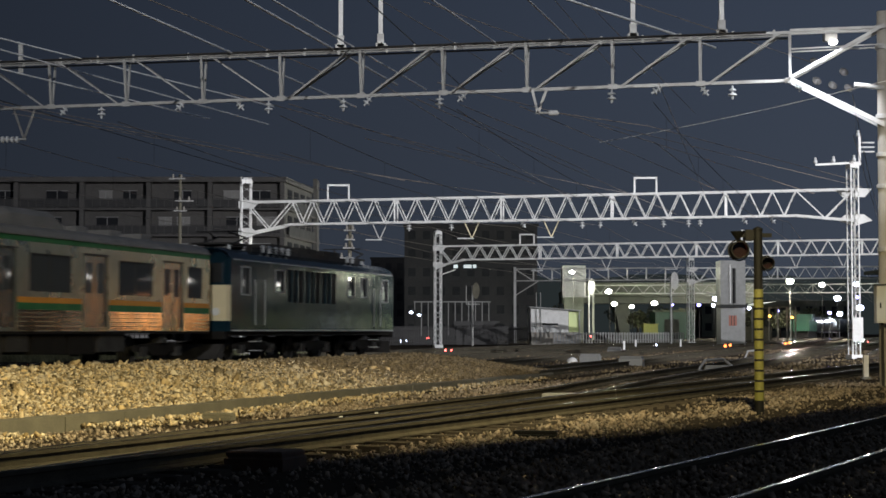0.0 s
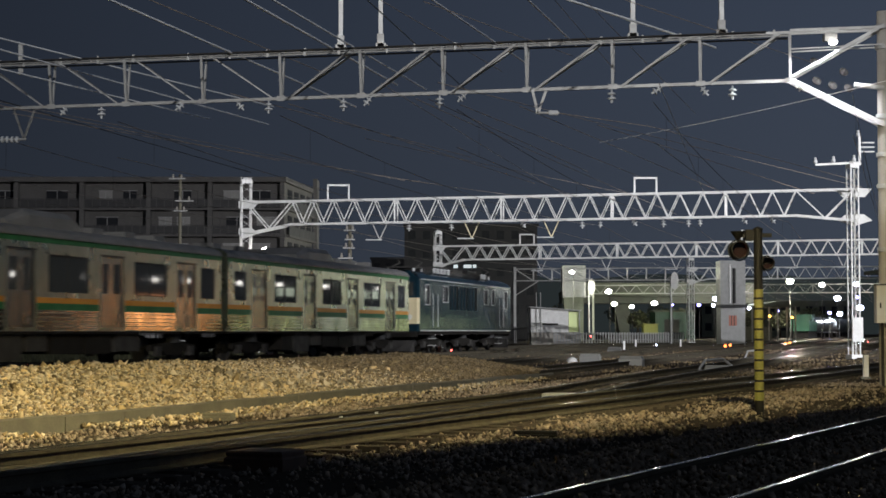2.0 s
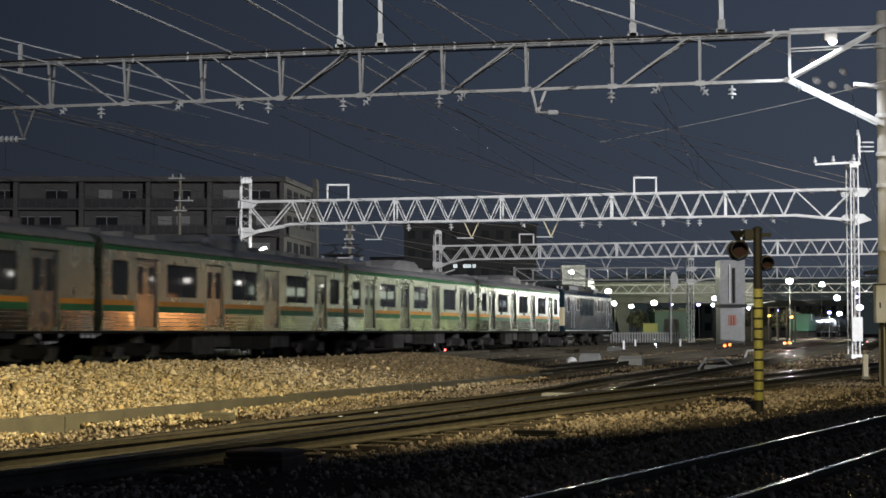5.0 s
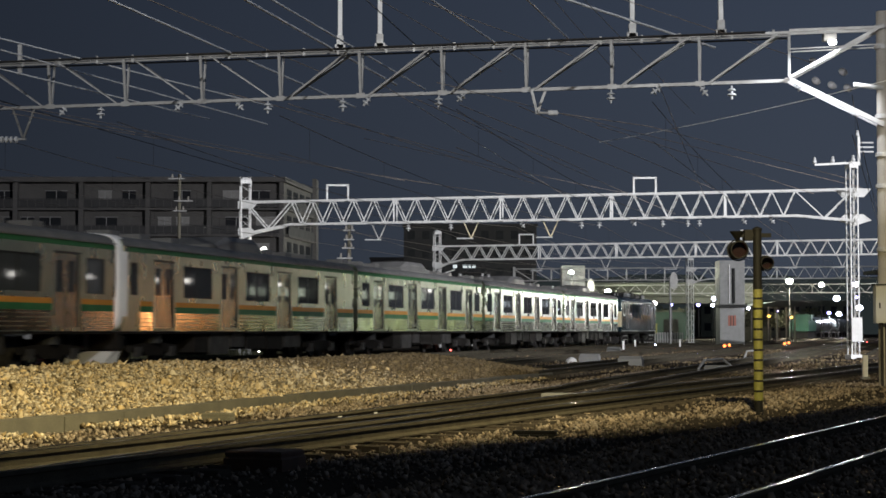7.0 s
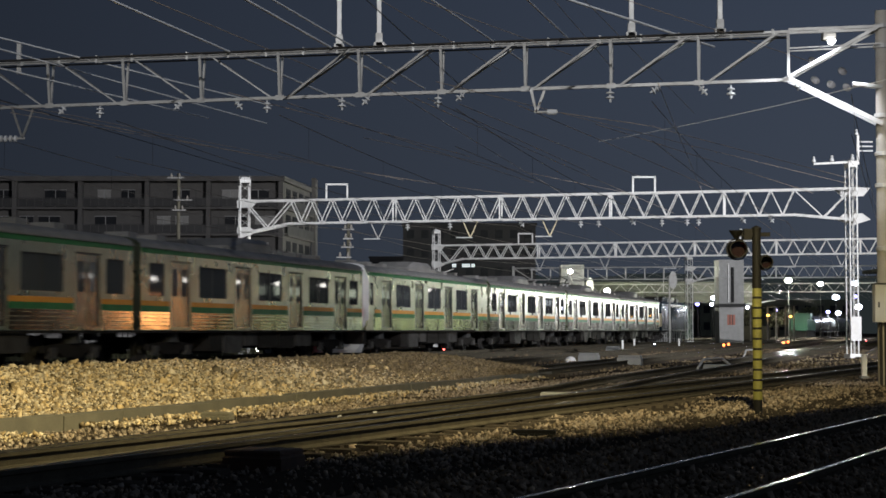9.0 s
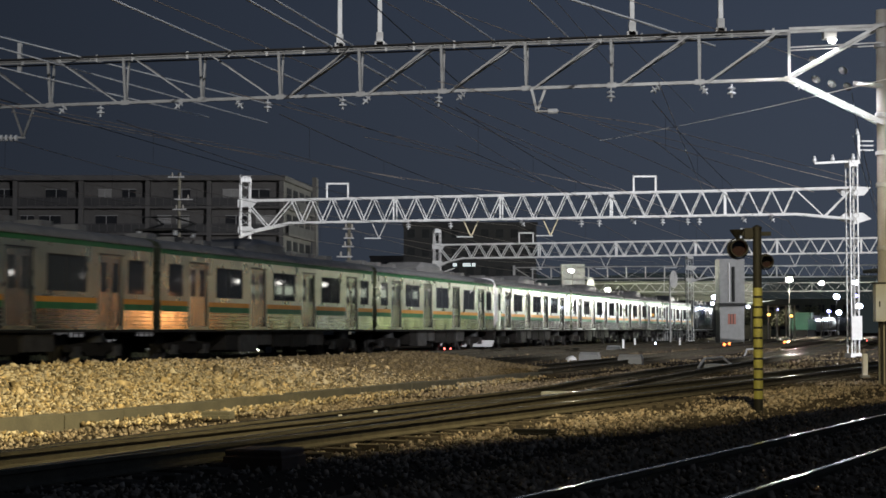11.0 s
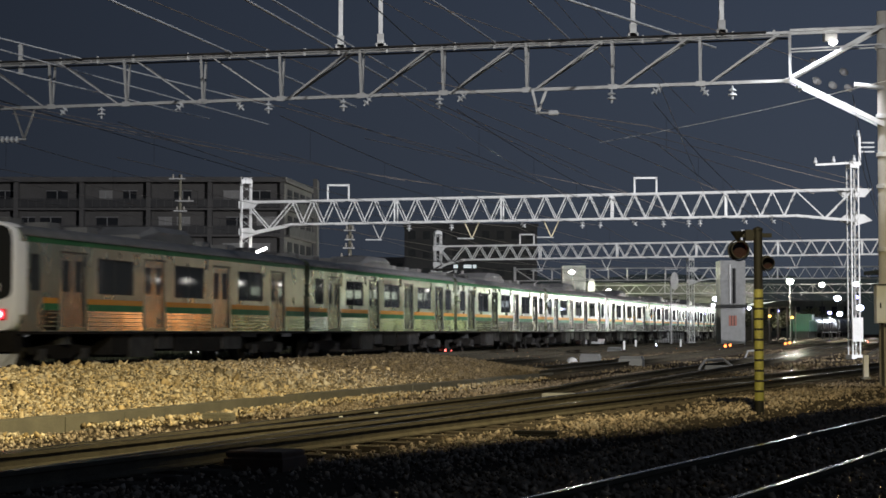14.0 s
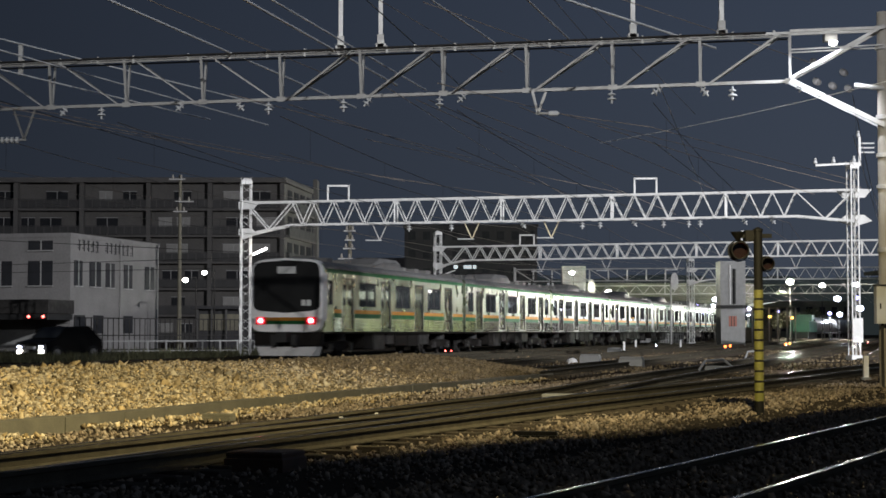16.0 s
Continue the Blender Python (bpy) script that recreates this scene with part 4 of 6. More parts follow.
CAR_PITCH = 20.4


def wheel_mesh():
    me = bpy.data.meshes.get("wheel")
    if me:
        return me
    g = Geo()
    n = 16
    prof = [(0.10, -0.09), (0.12, -0.03), (0.36, -0.03), (0.38, -0.07), (0.43, -0.07), (0.43, 0.04), (0.46, 0.06), (0.46, 0.08), (0.1, 0.08)]
    g.lathe(prof, (0, 0, 0), n)
    g.v = [(z, x, y) for x, y, z in g.v]
    return g.mesh("wheel", UNDER_GREY)


def bogie(parent, y, base=2.3, mat=UNDER):
    b = part("bogie", Geo().box(-0.9, 0.9, y - 0.3, y + 0.3, 0.45, 0.8), mat, parent)
    for sx in (-1, 1):
        g = Geo()
        x = sx * 1.0
        prof = [(-base * 0.68, 0.42), (-base * 0.3, 0.42), (-base * 0.22, 0.3), (base * 0.22, 0.3), (base * 0.3, 0.42), (base * 0.68, 0.42), (base * 0.68, 0.6),
                (base * 0.3, 0.66), (-base * 0.3, 0.66), (-base * 0.68, 0.6)]
        g.loft([[(x - 0.07, y + a, z) for a, z in prof], [(x + 0.07, y + a, z) for a, z in prof]])
        part("side_frame", g, mat, b)
        part("air_spring", Geo().tube((sx * 0.98, y, 0.66), (sx * 0.98, y, 0.98), 0.27, 0.25, 12), RUBBER, b)
        for e in (-1, 1):
            part("axle_box", Geo().box(x - 0.02 if sx > 0 else x - 0.14, x + 0.14 if sx > 0 else x + 0.02, y + e * base / 2 - 0.16, y + e * base / 2 + 0.16, 0.28, 0.56), UNDER_GREY, b)
            w = part("wheel", wheel_mesh(), None, b)
            w.matrix_basis = pose(sx * 0.56, y + e * base / 2, 0.43, 0, 0, 0 if sx < 0 else 180)
    return b


def pantograph(parent, y, z):
    p = part("pantograph", Geo().box(-0.7, 0.7, y - 0.75, y + 0.75, z, z + 0.06), UNDER_GREY, parent)
    for sx in (-0.6, 0.6):
        for sy in (-0.65, 0.65):
            part("foot_insulator", Geo().lathe([(0.05, -0.16), (0.08, -0.12), (0.05, -0.08), (0.08, -0.04), (0.05, 0)], (sx, y + sy, z), 8), INSULATOR, p)
        part("lower_arm", Geo().bar((sx, y - 0.1, z + 0.08), (sx * 0.9, y + 0.95, z + 0.3), 0.05), UNDER_GREY, p)
        part("upper_arm", Geo().bar((sx * 0.9, y + 0.95, z + 0.3), (sx * 0.6, y - 0.1, z + 0.42), 0.04), UNDER_GREY, p)
    part("contact_strip", Geo().bar((-0.8, y - 0.1, z + 0.45), (0.8, y - 0.1, z + 0.45), 0.09, 0.04), RUBBER, p)


def roof_loop(y, h=0.34, half=1.4, base=3.35):
    return [(half * math.cos(a), y, base + h * math.sin(a) ** 0.75) for a in np.linspace(0, math.pi, 17)]


def passenger_car(cab):
    """A four-door commuter car; its rear end is at y = 0, its front at CAR_LEN."""
    car = thing("passenger_car", "unlit stainless steel commuter car with orange and green stripes" if not cab else
                "stainless commuter car with white cab end and lit red tail lamps", "train car", "cars of the train")
    doors = [(d - 0.66, d + 0.66, 1.1, 2.98) for d in DOOR_AT]
    wins = [(a + 1.36, b - 1.36, 1.98, 2.92) for a, b in zip(DOOR_AT, DOOR_AT[1:])]
    ends = [(0.5, 0.95, 2.0, 2.9)] if cab else [(0.55, 1.55, 1.98, 2.92)]
    if not cab:
        ends.append((CAR_LEN - 1.6, CAR_LEN - 0.55, 1.98, 2.92))
    body = Geo()
    for x, fl in ((1.4, False), (-1.4, True)):
        cells(body, x, [0.0, CAR_LEN], [1.0, 3.35], doors + wins + ends, fl)
    body.add([(-1.4, 0, 1), (1.4, 0, 1), (1.4, CAR_LEN, 1), (-1.4, CAR_LEN, 1)], [(0, 1, 2, 3)])
    for y in (0.0, CAR_LEN):
        q = [(-1.4, y, 1.0), (1.4, y, 1.0)] + roof_loop(y)
        body.add(q, [tuple(range(len(q)))])
    b = part("body", body.weld(), STEEL, car)
    # reveal round each door and window opening, in black
    for s in (-1, 1):
        for y0, y1, z0, z1 in doors + wins + ends:
            x, xi = s * 1.402, s * 1.34
            jb = Geo().add([(x, y0, z0), (x, y1, z0), (x, y1, z1), (x, y0, z1), (xi, y0, z0), (xi, y1, z0), (xi, y1, z1), (xi, y0, z1)],
                           [(0, 1, 5, 4), (1, 2, 6, 5), (2, 3, 7, 6), (3, 0, 4, 7)])
            part("opening_reveal", jb, RUBBER, car)
    part("interior", Geo().box(-1.28, 1.28, 0.1, CAR_LEN - 0.1, 1.05, 3.3), DARK_IN, car, "unlit dark interior")
    r = Geo().loft([roof_loop(0.0), roof_loop(CAR_LEN)], False, False)
    part("roof", r, ROOF_GREY, car, "dull grey roof", True)
    for s in (-1, 1):
        x0, x1 = (1.4, 1.43) if s > 0 else (-1.43, -1.4)
        part("gutter", Geo().box(x0, x1 + 0.02 * (s > 0), 0.0, CAR_LEN, 3.33, 3.37), ROOF_GREY, car)
        xa, xb = sorted((s * 1.401, s * 1.406))
        part("upper_stripe", Geo().box(xa, xb, 0.35 if cab else 0.0, CAR_LEN, 3.19, 3.325), GREEN, car, "dark green stripe under the eaves")
        spans = [(1.15 if cab else 0.02, doors[0][0] - 0.12)] + [(a[1] + 0.12, c[0] - 0.12) for a, c in zip(doors, doors[1:])] + [(doors[-1][1] + 0.12, CAR_LEN - 0.02)]
        rib = Geo()
        for y0, y1 in spans:
            part("orange_stripe", Geo().box(xa, xb, y0, y1, 1.70, 1.84), ORANGE, car, "orange belt stripe")
            part("green_stripe", Geo().box(xa, xb, y0, y1, 1.53, 1.70), GREEN, car, "green belt stripe")
            part("lower_panel", Geo().box(*sorted((s * 1.4, s * 1.404)), y0, y1, 1.02, 1.525), POLISHED, car, "polished lower side panel")
            for z in (1.13, 1.24, 1.35, 1.46, 1.9):
                ra, rb = sorted((s * 1.404, s * 1.414))
                rib.box(ra, rb, y0, y1, z - 0.008, z + 0.008)
        tagged(part("beading", rib, STEEL, car), kind="stuff")
        for y0, y1, z0, z1 in doors:
            for a, c in ((y0 + 0.005, (y0 + y1) / 2 - 0.006), ((y0 + y1) / 2 + 0.006, y1 - 0.005)):
                leaf = Geo()
                cells(leaf, s * 1.362, [a, c], [z0, z1], [(a + 0.16, c - 0.16, 2.0, 2.8)], s < 0)
                lf = part("door_leaf", leaf, DOOR_STEEL, car)
                part("pane", Geo().box(*sorted((s * 1.35, s * 1.358)), a + 0.14, c - 0.14, 1.98, 2.82), GLASS, lf)
            part("door_rail", Geo().box(*sorted((s * 1.4, s * 1.425)), y0 - 0.05, y1 + 0.05, 2.99, 3.03), RUBBER, car)
            part("door_sill", Geo().box(*sorted((s * 1.4, s * 1.44)), y0, y1, 1.05, 1.09), STEEL, car)
        for y0, y1, z0, z1 in wins + ends:
            w = part("window", Geo().box(*sorted((s * 1.35, s * 1.358)), y0, y1, z0, z1), GLASS, car)
            fr = Geo()
            fx = sorted((s * 1.352, s * 1.385))
            fr.box(*fx, y0, y1, z0, z0 + 0.03).box(*fx, y0, y1, z1 - 0.03, z1).box(*fx, y0, y0 + 0.03, z0, z1).box(*fx, y1 - 0.03, y1, z0, z1)
            if y1 - y0 > 1.4:
                fr.box(*fx, (y0 + y1) / 2 - 0.025, (y0 + y1) / 2 + 0.025, z0, z1)
            part("window_frame", fr, RUBBER, w)
    # roof equipment
    ac = Geo()
    prof = [(-0.95, 3.6), (0.95, 3.6), (0.95, 3.9), (0.78, 4.06), (-0.78, 4.06), (-0.95, 3.9)]
    lo = [(-0.8, 3.6), (0.8, 3.6), (0.8, 3.7), (0.7, 3.78), (-0.7, 3.78), (-0.8, 3.7)]
    ac.loft([[(x, 7.9, z) for x, z in lo], [(x, 8.7, z) for x, z in prof], [(x, 11.0, z) for x, z in prof], [(x, 11.8, z) for x, z in lo]])
    u = part("air_conditioner", ac, ROOF_GREY, car, "grey rooftop cooling unit")
    for y in (9.2, 10.3):
        part("fan_grille", Geo().lathe([(0.45, 0), (0.45, 0.04), (0.1, 0.06)], (0, y, 4.06), 14), UNDER_GREY, u)
    for y in (1.6, 3.6, 5.8, 13.6, 15.6, 17.6):
        part("roof_vent", Geo().box(-0.35, 0.35, y - 0.32, y + 0.32, 3.6, 3.86), ROOF_GREY, car)
    # underfloor equipment
    rng = random.Random(3)
    y = 5.2
    while y < 14.0:
        l = rng.uniform(0.7, 1.9)
        mat = UNDER_GREY if rng.random() < 0.35 else UNDER
        part("equipment_box", Geo().box(-1.25, 1.25, y, y + l, rng.uniform(0.28, 0.5), 0.995), mat, car)
        y += l + rng.uniform(0.12, 0.3)
    part("side_sill", Geo().box(-1.38, 1.38, 0.0, CAR_LEN, 0.93, 0.997), UNDER, car)
    for y in (2.8, CAR_LEN - 2.8):
        bogie(car, y)
    for y, e in ((-0.02, -1), (CAR_LEN + 0.02, 1)):
        part("coupler", Geo().box(-0.14, 0.14, min(y, y + e * 0.26), max(y, y + e * 0.26), 0.72, 1.0), RUBBER, car)
        if not (cab and e < 0):
            part("gangway", Geo().box(-0.5, 0.5, min(y, y + e * 0.24), max(y, y + e * 0.24), 1.05, 3.1), RUBBER, car)
    if cab:
        n = 48

        def outer(a, y, k=1.0):
            c, s = math.cos(a), math.sin(a)
            x = 1.42 * k * math.copysign(abs(c) ** 0.22, c)
            z = 2.35 + (1.37 if s > 0 else 1.37) * k * math.copysign(abs(s) ** 0.34, s)
            return (x, y, z - (0.12 * (x / 1.4) ** 2 if s > 0 else 0))

        def screen(a, y):
            c, s = math.cos(a), math.sin(a)
            x = 1.315 * math.copysign(abs(c) ** 0.15, c)
            z = 2.66 + 0.97 * math.copysign(abs(s) ** (0.3 if s > 0 else 0.15), s)
            return (x, y, z - (0.1 * (x / 1.26) ** 2 if s > 0 else -0.12 * (x / 1.26) ** 2))

        ang = [2 * math.pi * i / n for i in range(n)]
        face = Geo().loft([[outer(a, 0.3) for a in ang], [outer(a, -0.17) for a in ang], [outer(a, -0.225, 0.985) for a in ang], [screen(a, -0.235) for a in ang],
                           [screen(a, -0.17) for a in ang]], True, False)
        f = part("cab_front", face, WHITE_FRP, car, "white moulded cab surround", True)
        part("windscreen", Geo().add([screen(a, -0.185) for a in ang], [tuple(range(n))]), BLACK_MASK, f, "black glass windscreen mask")
        part("destination_sign", Geo().box(-0.36, 0.36, -0.2, -0.19, 3.14, 3.4), PALE, f, "blank pale destination panel")
        mk = Geo().box(0.58, 0.74, -0.195, -0.188, 1.96, 2.17).box(0.78, 0.95, -0.195, -0.188, 1.96, 2.17)
        part("emblem", mk, PALE, f, "small pale emblem")
        part("band_orange", Geo().box(-0.78, 0.78, -0.262, -0.243, 1.41, 1.53), ORANGE, f)
        part("band_green", Geo().box(-0.78, 0.78, -0.262, -0.243, 1.28, 1.41), GREEN, f)
        for sx in (-1, 1):
            tl = part("tail_lamp", Geo().box(sx * 0.98 - 0.2, sx * 0.98 + 0.2, -0.27, -0.243, 1.27, 1.54), RED_RIM, f, "glowing red tail lamp")
            ds = Geo().tube((sx * 0.98, -0.27, 1.41), (sx * 0.98, -0.285, 1.41), 0.115, 0.11, 16)
            part("lens", ds, TAIL_RED, tl)
            part("lens_core", Geo().tube((sx * 0.98, -0.285, 1.41), (sx * 0.98, -0.29, 1.41), 0.07, 0.06, 12), TAIL_CORE, tl)
        pl = Geo().loft([[(-1.25, 0.2, 0.45), (1.25, 0.2, 0.45), (1.2, -0.1, 0.45), (-1.2, -0.1, 0.45)], [(-1.15, 0.2, 0.12), (1.15, 0.2, 0.12), (1.0, -0.3, 0.12), (-1.0, -0.3, 0.12)]])
        part("snow_plough", pl, CABINET_PAINT, car)
        part("coupler_head", Geo().box(-0.2, 0.2, -0.75, -0.2, 0.62, 1.0).box(-0.5, -0.3, -0.5, -0.2, 0.5, 0.9).box(0.3, 0.5, -0.5, -0.2, 0.5, 0.9), RUBBER, car)
        part("apron", Geo().box(-1.3, 1.3, -0.1, 0.3, 0.5, 0.98), UNDER, car)
    return car


LOCO_LEN = 17.4


def locomotive():
    lo = thing("electric_locomotive", "dark blue electric locomotive with cream ends and side louvres", "locomotive")
    L = LOCO_LEN
    wins = [(3.9, 4.7, 2.35, 3.05), (11.6, 12.3, 2.35, 3.05), (13.2, 13.8, 2.35, 3.05), (15.9, 16.6, 2.2, 3.05), (0.9, 1.6, 2.2, 3.05)]
    louv = [(5.0 + i * 1.75, 6.6 + i * 1.75, 2.0, 3.12) for i in range(3)]
    g = Geo()
    for x, fl in ((1.4, False), (-1.4, True)):
        cells(g, x, [0.0, L], [1.0, 3.3], wins + louv, fl)
    loop = lambda y: [(1.4, y, 3.3), (1.25, y, 3.5), (0.9, y, 3.66), (-0.9, y, 3.66), (-1.25, y, 3.5), (-1.4, y, 3.3)]
    g.loft([loop(0), loop(L)], False, False)
    g.add([(-1.4, 0, 1), (1.4, 0, 1), (1.4, L, 1), (-1.4, L, 1)], [(0, 1, 2, 3)])
    part("body", g, BLUE, lo, "glossy dark blue body", False)
    part("machine_room", Geo().box(-1.3, 1.3, 0.1, L - 0.1, 1.05, 3.3), DARK_IN, lo)
    for y, e in ((0.0, -1), (L, 1)):
        q = [(1.4, 1.33), (1.4, 2.46), (-1.4, 2.46), (-1.4, 1.33)]
        fr = Geo().loft([[(x, y, z) for x, z in q], [(x * 0.95, y + e * 0.18, z) for x, z in q]])
        part("end_panel", fr, CREAM, lo, "cream painted cab end")
        q = [(1.4, 1.0), (1.4, 1.327), (-1.4, 1.327), (-1.4, 1.0)]
        part("lower_panel", Geo().loft([[(x, y, z) for x, z in q], [(x * 0.95, y + e * 0.18, z) for x, z in q]]), BLUE, lo)
        q = [(1.4, 2.463), (1.4, 3.3), (0.9, 3.66), (-0.9, 3.66), (-1.4, 3.3), (-1.4, 2.463)]
        part("cab_top", Geo().loft([[(x, y, z) for x, z in q], [(x * 0.95, y + e * (0.18 - 0.1 * (z - 2.1)), z) for x, z in q]]), BLUE, lo)
        for sx in (-0.65, 0.65):
            part("windscreen", Geo().box(sx - 0.5, sx + 0.5, min(y + e * 0.1, y + e * 0.2), max(y + e * 0.1, y + e * 0.2), 2.55, 3.15), BLACK_MASK, lo)
            part("head_lamp", Geo().tube((sx * 1.5, y + e * 0.12, 1.62), (sx * 1.5, y + e * 0.24, 1.62), 0.13), PALE, lo)
        part("buffer_beam", Geo().box(-1.3, 1.3, min(y, y + e * 0.3), max(y, y + e * 0.3), 0.75, 1.0), UNDER, lo)
        part("coupler", Geo().box(-0.16, 0.16, min(y, y + e * 0.8), max(y, y + e * 0.8), 0.7, 1.0), RUBBER, lo)
        part("snow_plough", Geo().loft([[(-1.2, y, 0.6), (1.2, y, 0.6), (1.2, y + e * 0.2, 0.6), (-1.2, y + e * 0.2, 0.6)],
                                        [(-1.2, y + e * 0.2, 0.12), (1.2, y + e * 0.2, 0.12), (1.1, y + e * 0.5, 0.12), (-1.1, y + e * 0.5, 0.12)]]), UNDER_GREY, lo)
    for s in (-1, 1):
        for y0, y1, z0, z1 in wins:
            w = part("window", Geo().box(*sorted((s * 1.33, s * 1.345)), y0, y1, z0, z1), GLASS, lo)
            fx = sorted((s * 1.4, s * 1.415))
            part("window_frame", Geo().box(*fx, y0 - 0.04, y1 + 0.04, z0 - 0.04, z0).box(*fx, y0 - 0.04, y1 + 0.04, z1, z1 + 0.04).box(*fx, y0 - 0.04, y0, z0, z1).box(*fx, y1, y1 + 0.04, z0, z1), GALV, w)
        for y0, y1, z0, z1 in louv:
            lv = part("louvre", Geo().box(*sorted((s * 1.31, s * 1.32)), y0, y1, z0, z1), BLACK_PAINT, lo, "black ventilation louvre")
            for i in range(3):
                ya = y0 + (y1 - y0) * i / 3
                part("louvre_post", Geo().box(*sorted((s * 1.33, s * 1.41)), ya, ya + 0.09, z0, z1), BLUE, lv)
        part("eave_strip", Geo().box(*sorted((s * 1.4, s * 1.43)), 0.2, L - 0.2, 3.27, 3.31), GALV, lo)
        part("sill_strip", Geo().box(*sorted((s * 1.4, s * 1.425)), 0.1, L - 0.1, 1.0, 1.05), GALV, lo)
        for y in (2.4, 15.1):
            part("cab_door", Geo().box(*sorted((s * 1.4, s * 1.412)), y - 0.32, y + 0.32, 1.1, 3.1), BLUE, lo)
            part("handrail", Geo().tube((s * 1.45, y - 0.42, 1.2), (s * 1.45, y - 0.42, 2.7), 0.016), GALV, lo)
            part("handrail", Geo().tube((s * 1.45, y + 0.42, 1.2), (s * 1.45, y + 0.42, 2.7), 0.016), GALV, lo)
            for z in (0.35, 0.65):
                part("step", Geo().box(*sorted((s * 1.15, s * 1.42)), y - 0.25, y + 0.25, z, z + 0.03), GALV, lo)
    for y in (3.0, 8.7, 14.4):
        bogie(lo, y, 2.6)
    part("frame_sill", Geo().box(-1.3, 1.3, 0.2, L - 0.2, 0.85, 0.998), UNDER, lo)
    part("roof_walk", Geo().box(-0.9, 0.9, 3.0, L - 3.0, 3.64, 3.82), UNDER_GREY, lo)
    for y in (6.0, 8.7, 11.4):
        part("resistor_cover", Geo().box(-0.8, 0.8, y - 0.95, y + 0.95, 3.8, 4.02), UNDER_GREY, lo)
    for y in (2.4, L - 2.4):
        pantograph(lo, y, 3.85)
    for y in (3.7, 4.3, 4.9, 5.5, 6.1, 12.6, 13.2):
        part("roof_insulator", Geo().lathe([(0.05, 0), (0.1, 0.04), (0.05, 0.08), (0.1, 0.12), (0.05, 0.16), (0.1, 0.2), (0.04, 0.26)], (1.02, y, 3.64), 10), INSULATOR, lo, "", True)
    return lo


plain_car = passenger_car(False)
cab_car = passenger_car(True)
CARS = [plain_car, copy_thing(plain_car, Matrix()), copy_thing(plain_car, Matrix()), cab_car, copy_thing(plain_car, Matrix()), copy_thing(plain_car, Matrix()),
        copy_thing(plain_car, Matrix()), copy_thing(cab_car, Matrix())]
for c in (CARS[1], CARS[5]):
    pantograph(c, 3.4, 4.02)
LOCO = locomotive()
# where the coupling behind the locomotive stands along the track, by the second
COUPLING = [(0, 6.0), (1.5, 22.0), (3.5, 43.45), (7.0, 81.2), (9.0, 102.8), (11.5, 129.9), (14.5, 162.75), (16.0, 179.25)]


# ---- crossing signal ----
def crossing_signal():
    t = thing("warning_signal", "yellow and black banded signal post with flashing red and yellow lamps", "signal")
    x, y = 4.67, 25.1
    part("post", Geo().tube((x, y, -0.25), (x, y, 2.5), 0.068, 0.066, 16), BLACK_PAINT, t, "", True)
    z = -0.02
    i = 0
    while z < 1.62:
        part("yellow_band", Geo().tube((x, y, z), (x, y, z + 0.12), 0.0705, None, 16), YELLOW_PAINT, t, "worn yellow band", True)
        z += 0.152
    part("cap", Geo().lathe([(0.075, 0), (0.075, 0.03), (0.02, 0.06)], (x, y, 2.49), 12), BLACK_PAINT, t)
    part("cross_arm", Geo().bar((x - 0.32, y, 2.42), (x + 0.2, y, 2.42), 0.06), BLACK_PAINT, t)
    part("cross_arm", Geo().bar((x, y, 2.0), (x + 0.2, y, 2.05), 0.05), BLACK_PAINT, t)
    part("bell_box", Geo().box(x - 0.2, x - 0.08, y - 0.1, y + 0.1, 2.34, 2.5), BLACK_PAINT, t)
    part("horn", Geo().lathe([(0.03, 0), (0.1, 0.1), (0.11, 0.12)], (x - 0.3, y, 2.36), 12), BLACK_PAINT, t)
    drums = []
    for hx, hz, r, glow, core in ((x - 0.285, 2.2, 0.115, SIGNAL_RED, SIGNAL_CORE), (x + 0.125, 2.005, 0.085, SIGNAL_YELLOW, SIGNAL_YCORE)):
        hd = Geo()
        n = 20
        ring = lambda rr, yy: [(hx + rr * math.cos(2 * math.pi * i / n), yy, hz + rr * math.sin(2 * math.pi * i / n)) for i in range(n)]
        hd.loft([ring(r * 1.02, y - 0.14), ring(r * 1.15, y - 0.14), ring(r * 1.15, y + 0.14), ring(r * 0.6, y + 0.2)], True, False)
        hd.add(ring(r * 0.6, y + 0.2), [tuple(range(n))])
        hd.loft([ring(r * 1.02, y - 0.14), ring(r * 1.02, y + 0.13)], True, False)
        part("lamp_head", hd, BLACK_PAINT, t)
        bp = Geo().loft([ring(r * 1.25, y + 0.02), ring(r * 1.42, y + 0.02), ring(r * 1.42, y + 0.03), ring(r * 1.25, y + 0.03)], True, False)
        part("backboard", bp, BLACK_PAINT, t)
        part("lamp_arm", Geo().bar((hx, y + 0.05, hz + r), (hx, y + 0.05, 2.42) if hz > 2.1 else (x, y + 0.05, hz + r + 0.02), 0.04), BLACK_PAINT, t)
        # a lens disc on an upright spindle: its one side glows, the other is dark
        drum = part("flasher_disc", Geo().tube((0, -0.004, 0), (0, 0.004, 0), r * 0.98, None, 20), LENS_OFF, t, "turning lens disc with one glowing side")
        drum.matrix_basis = pose(hx, y - 0.01, hz)
        part("glowing_lens", Geo().tube((0, -0.016, 0), (0, -0.005, 0), r * 0.9, r * 0.97, 20), glow, drum)
        part("glowing_core", Geo().tube((0, -0.02, 0), (0, -0.016, 0), r * 0.66, r * 0.7, 20), core, drum)
        drums.append((drum, hx, y - 0.01, hz))
    return drums


DRUMS = crossing_signal()
# spells in which the lamps glow
LIT = [(0.16 + 1.0087 * k, 0.74 + 1.0087 * k) for k in range(16)]


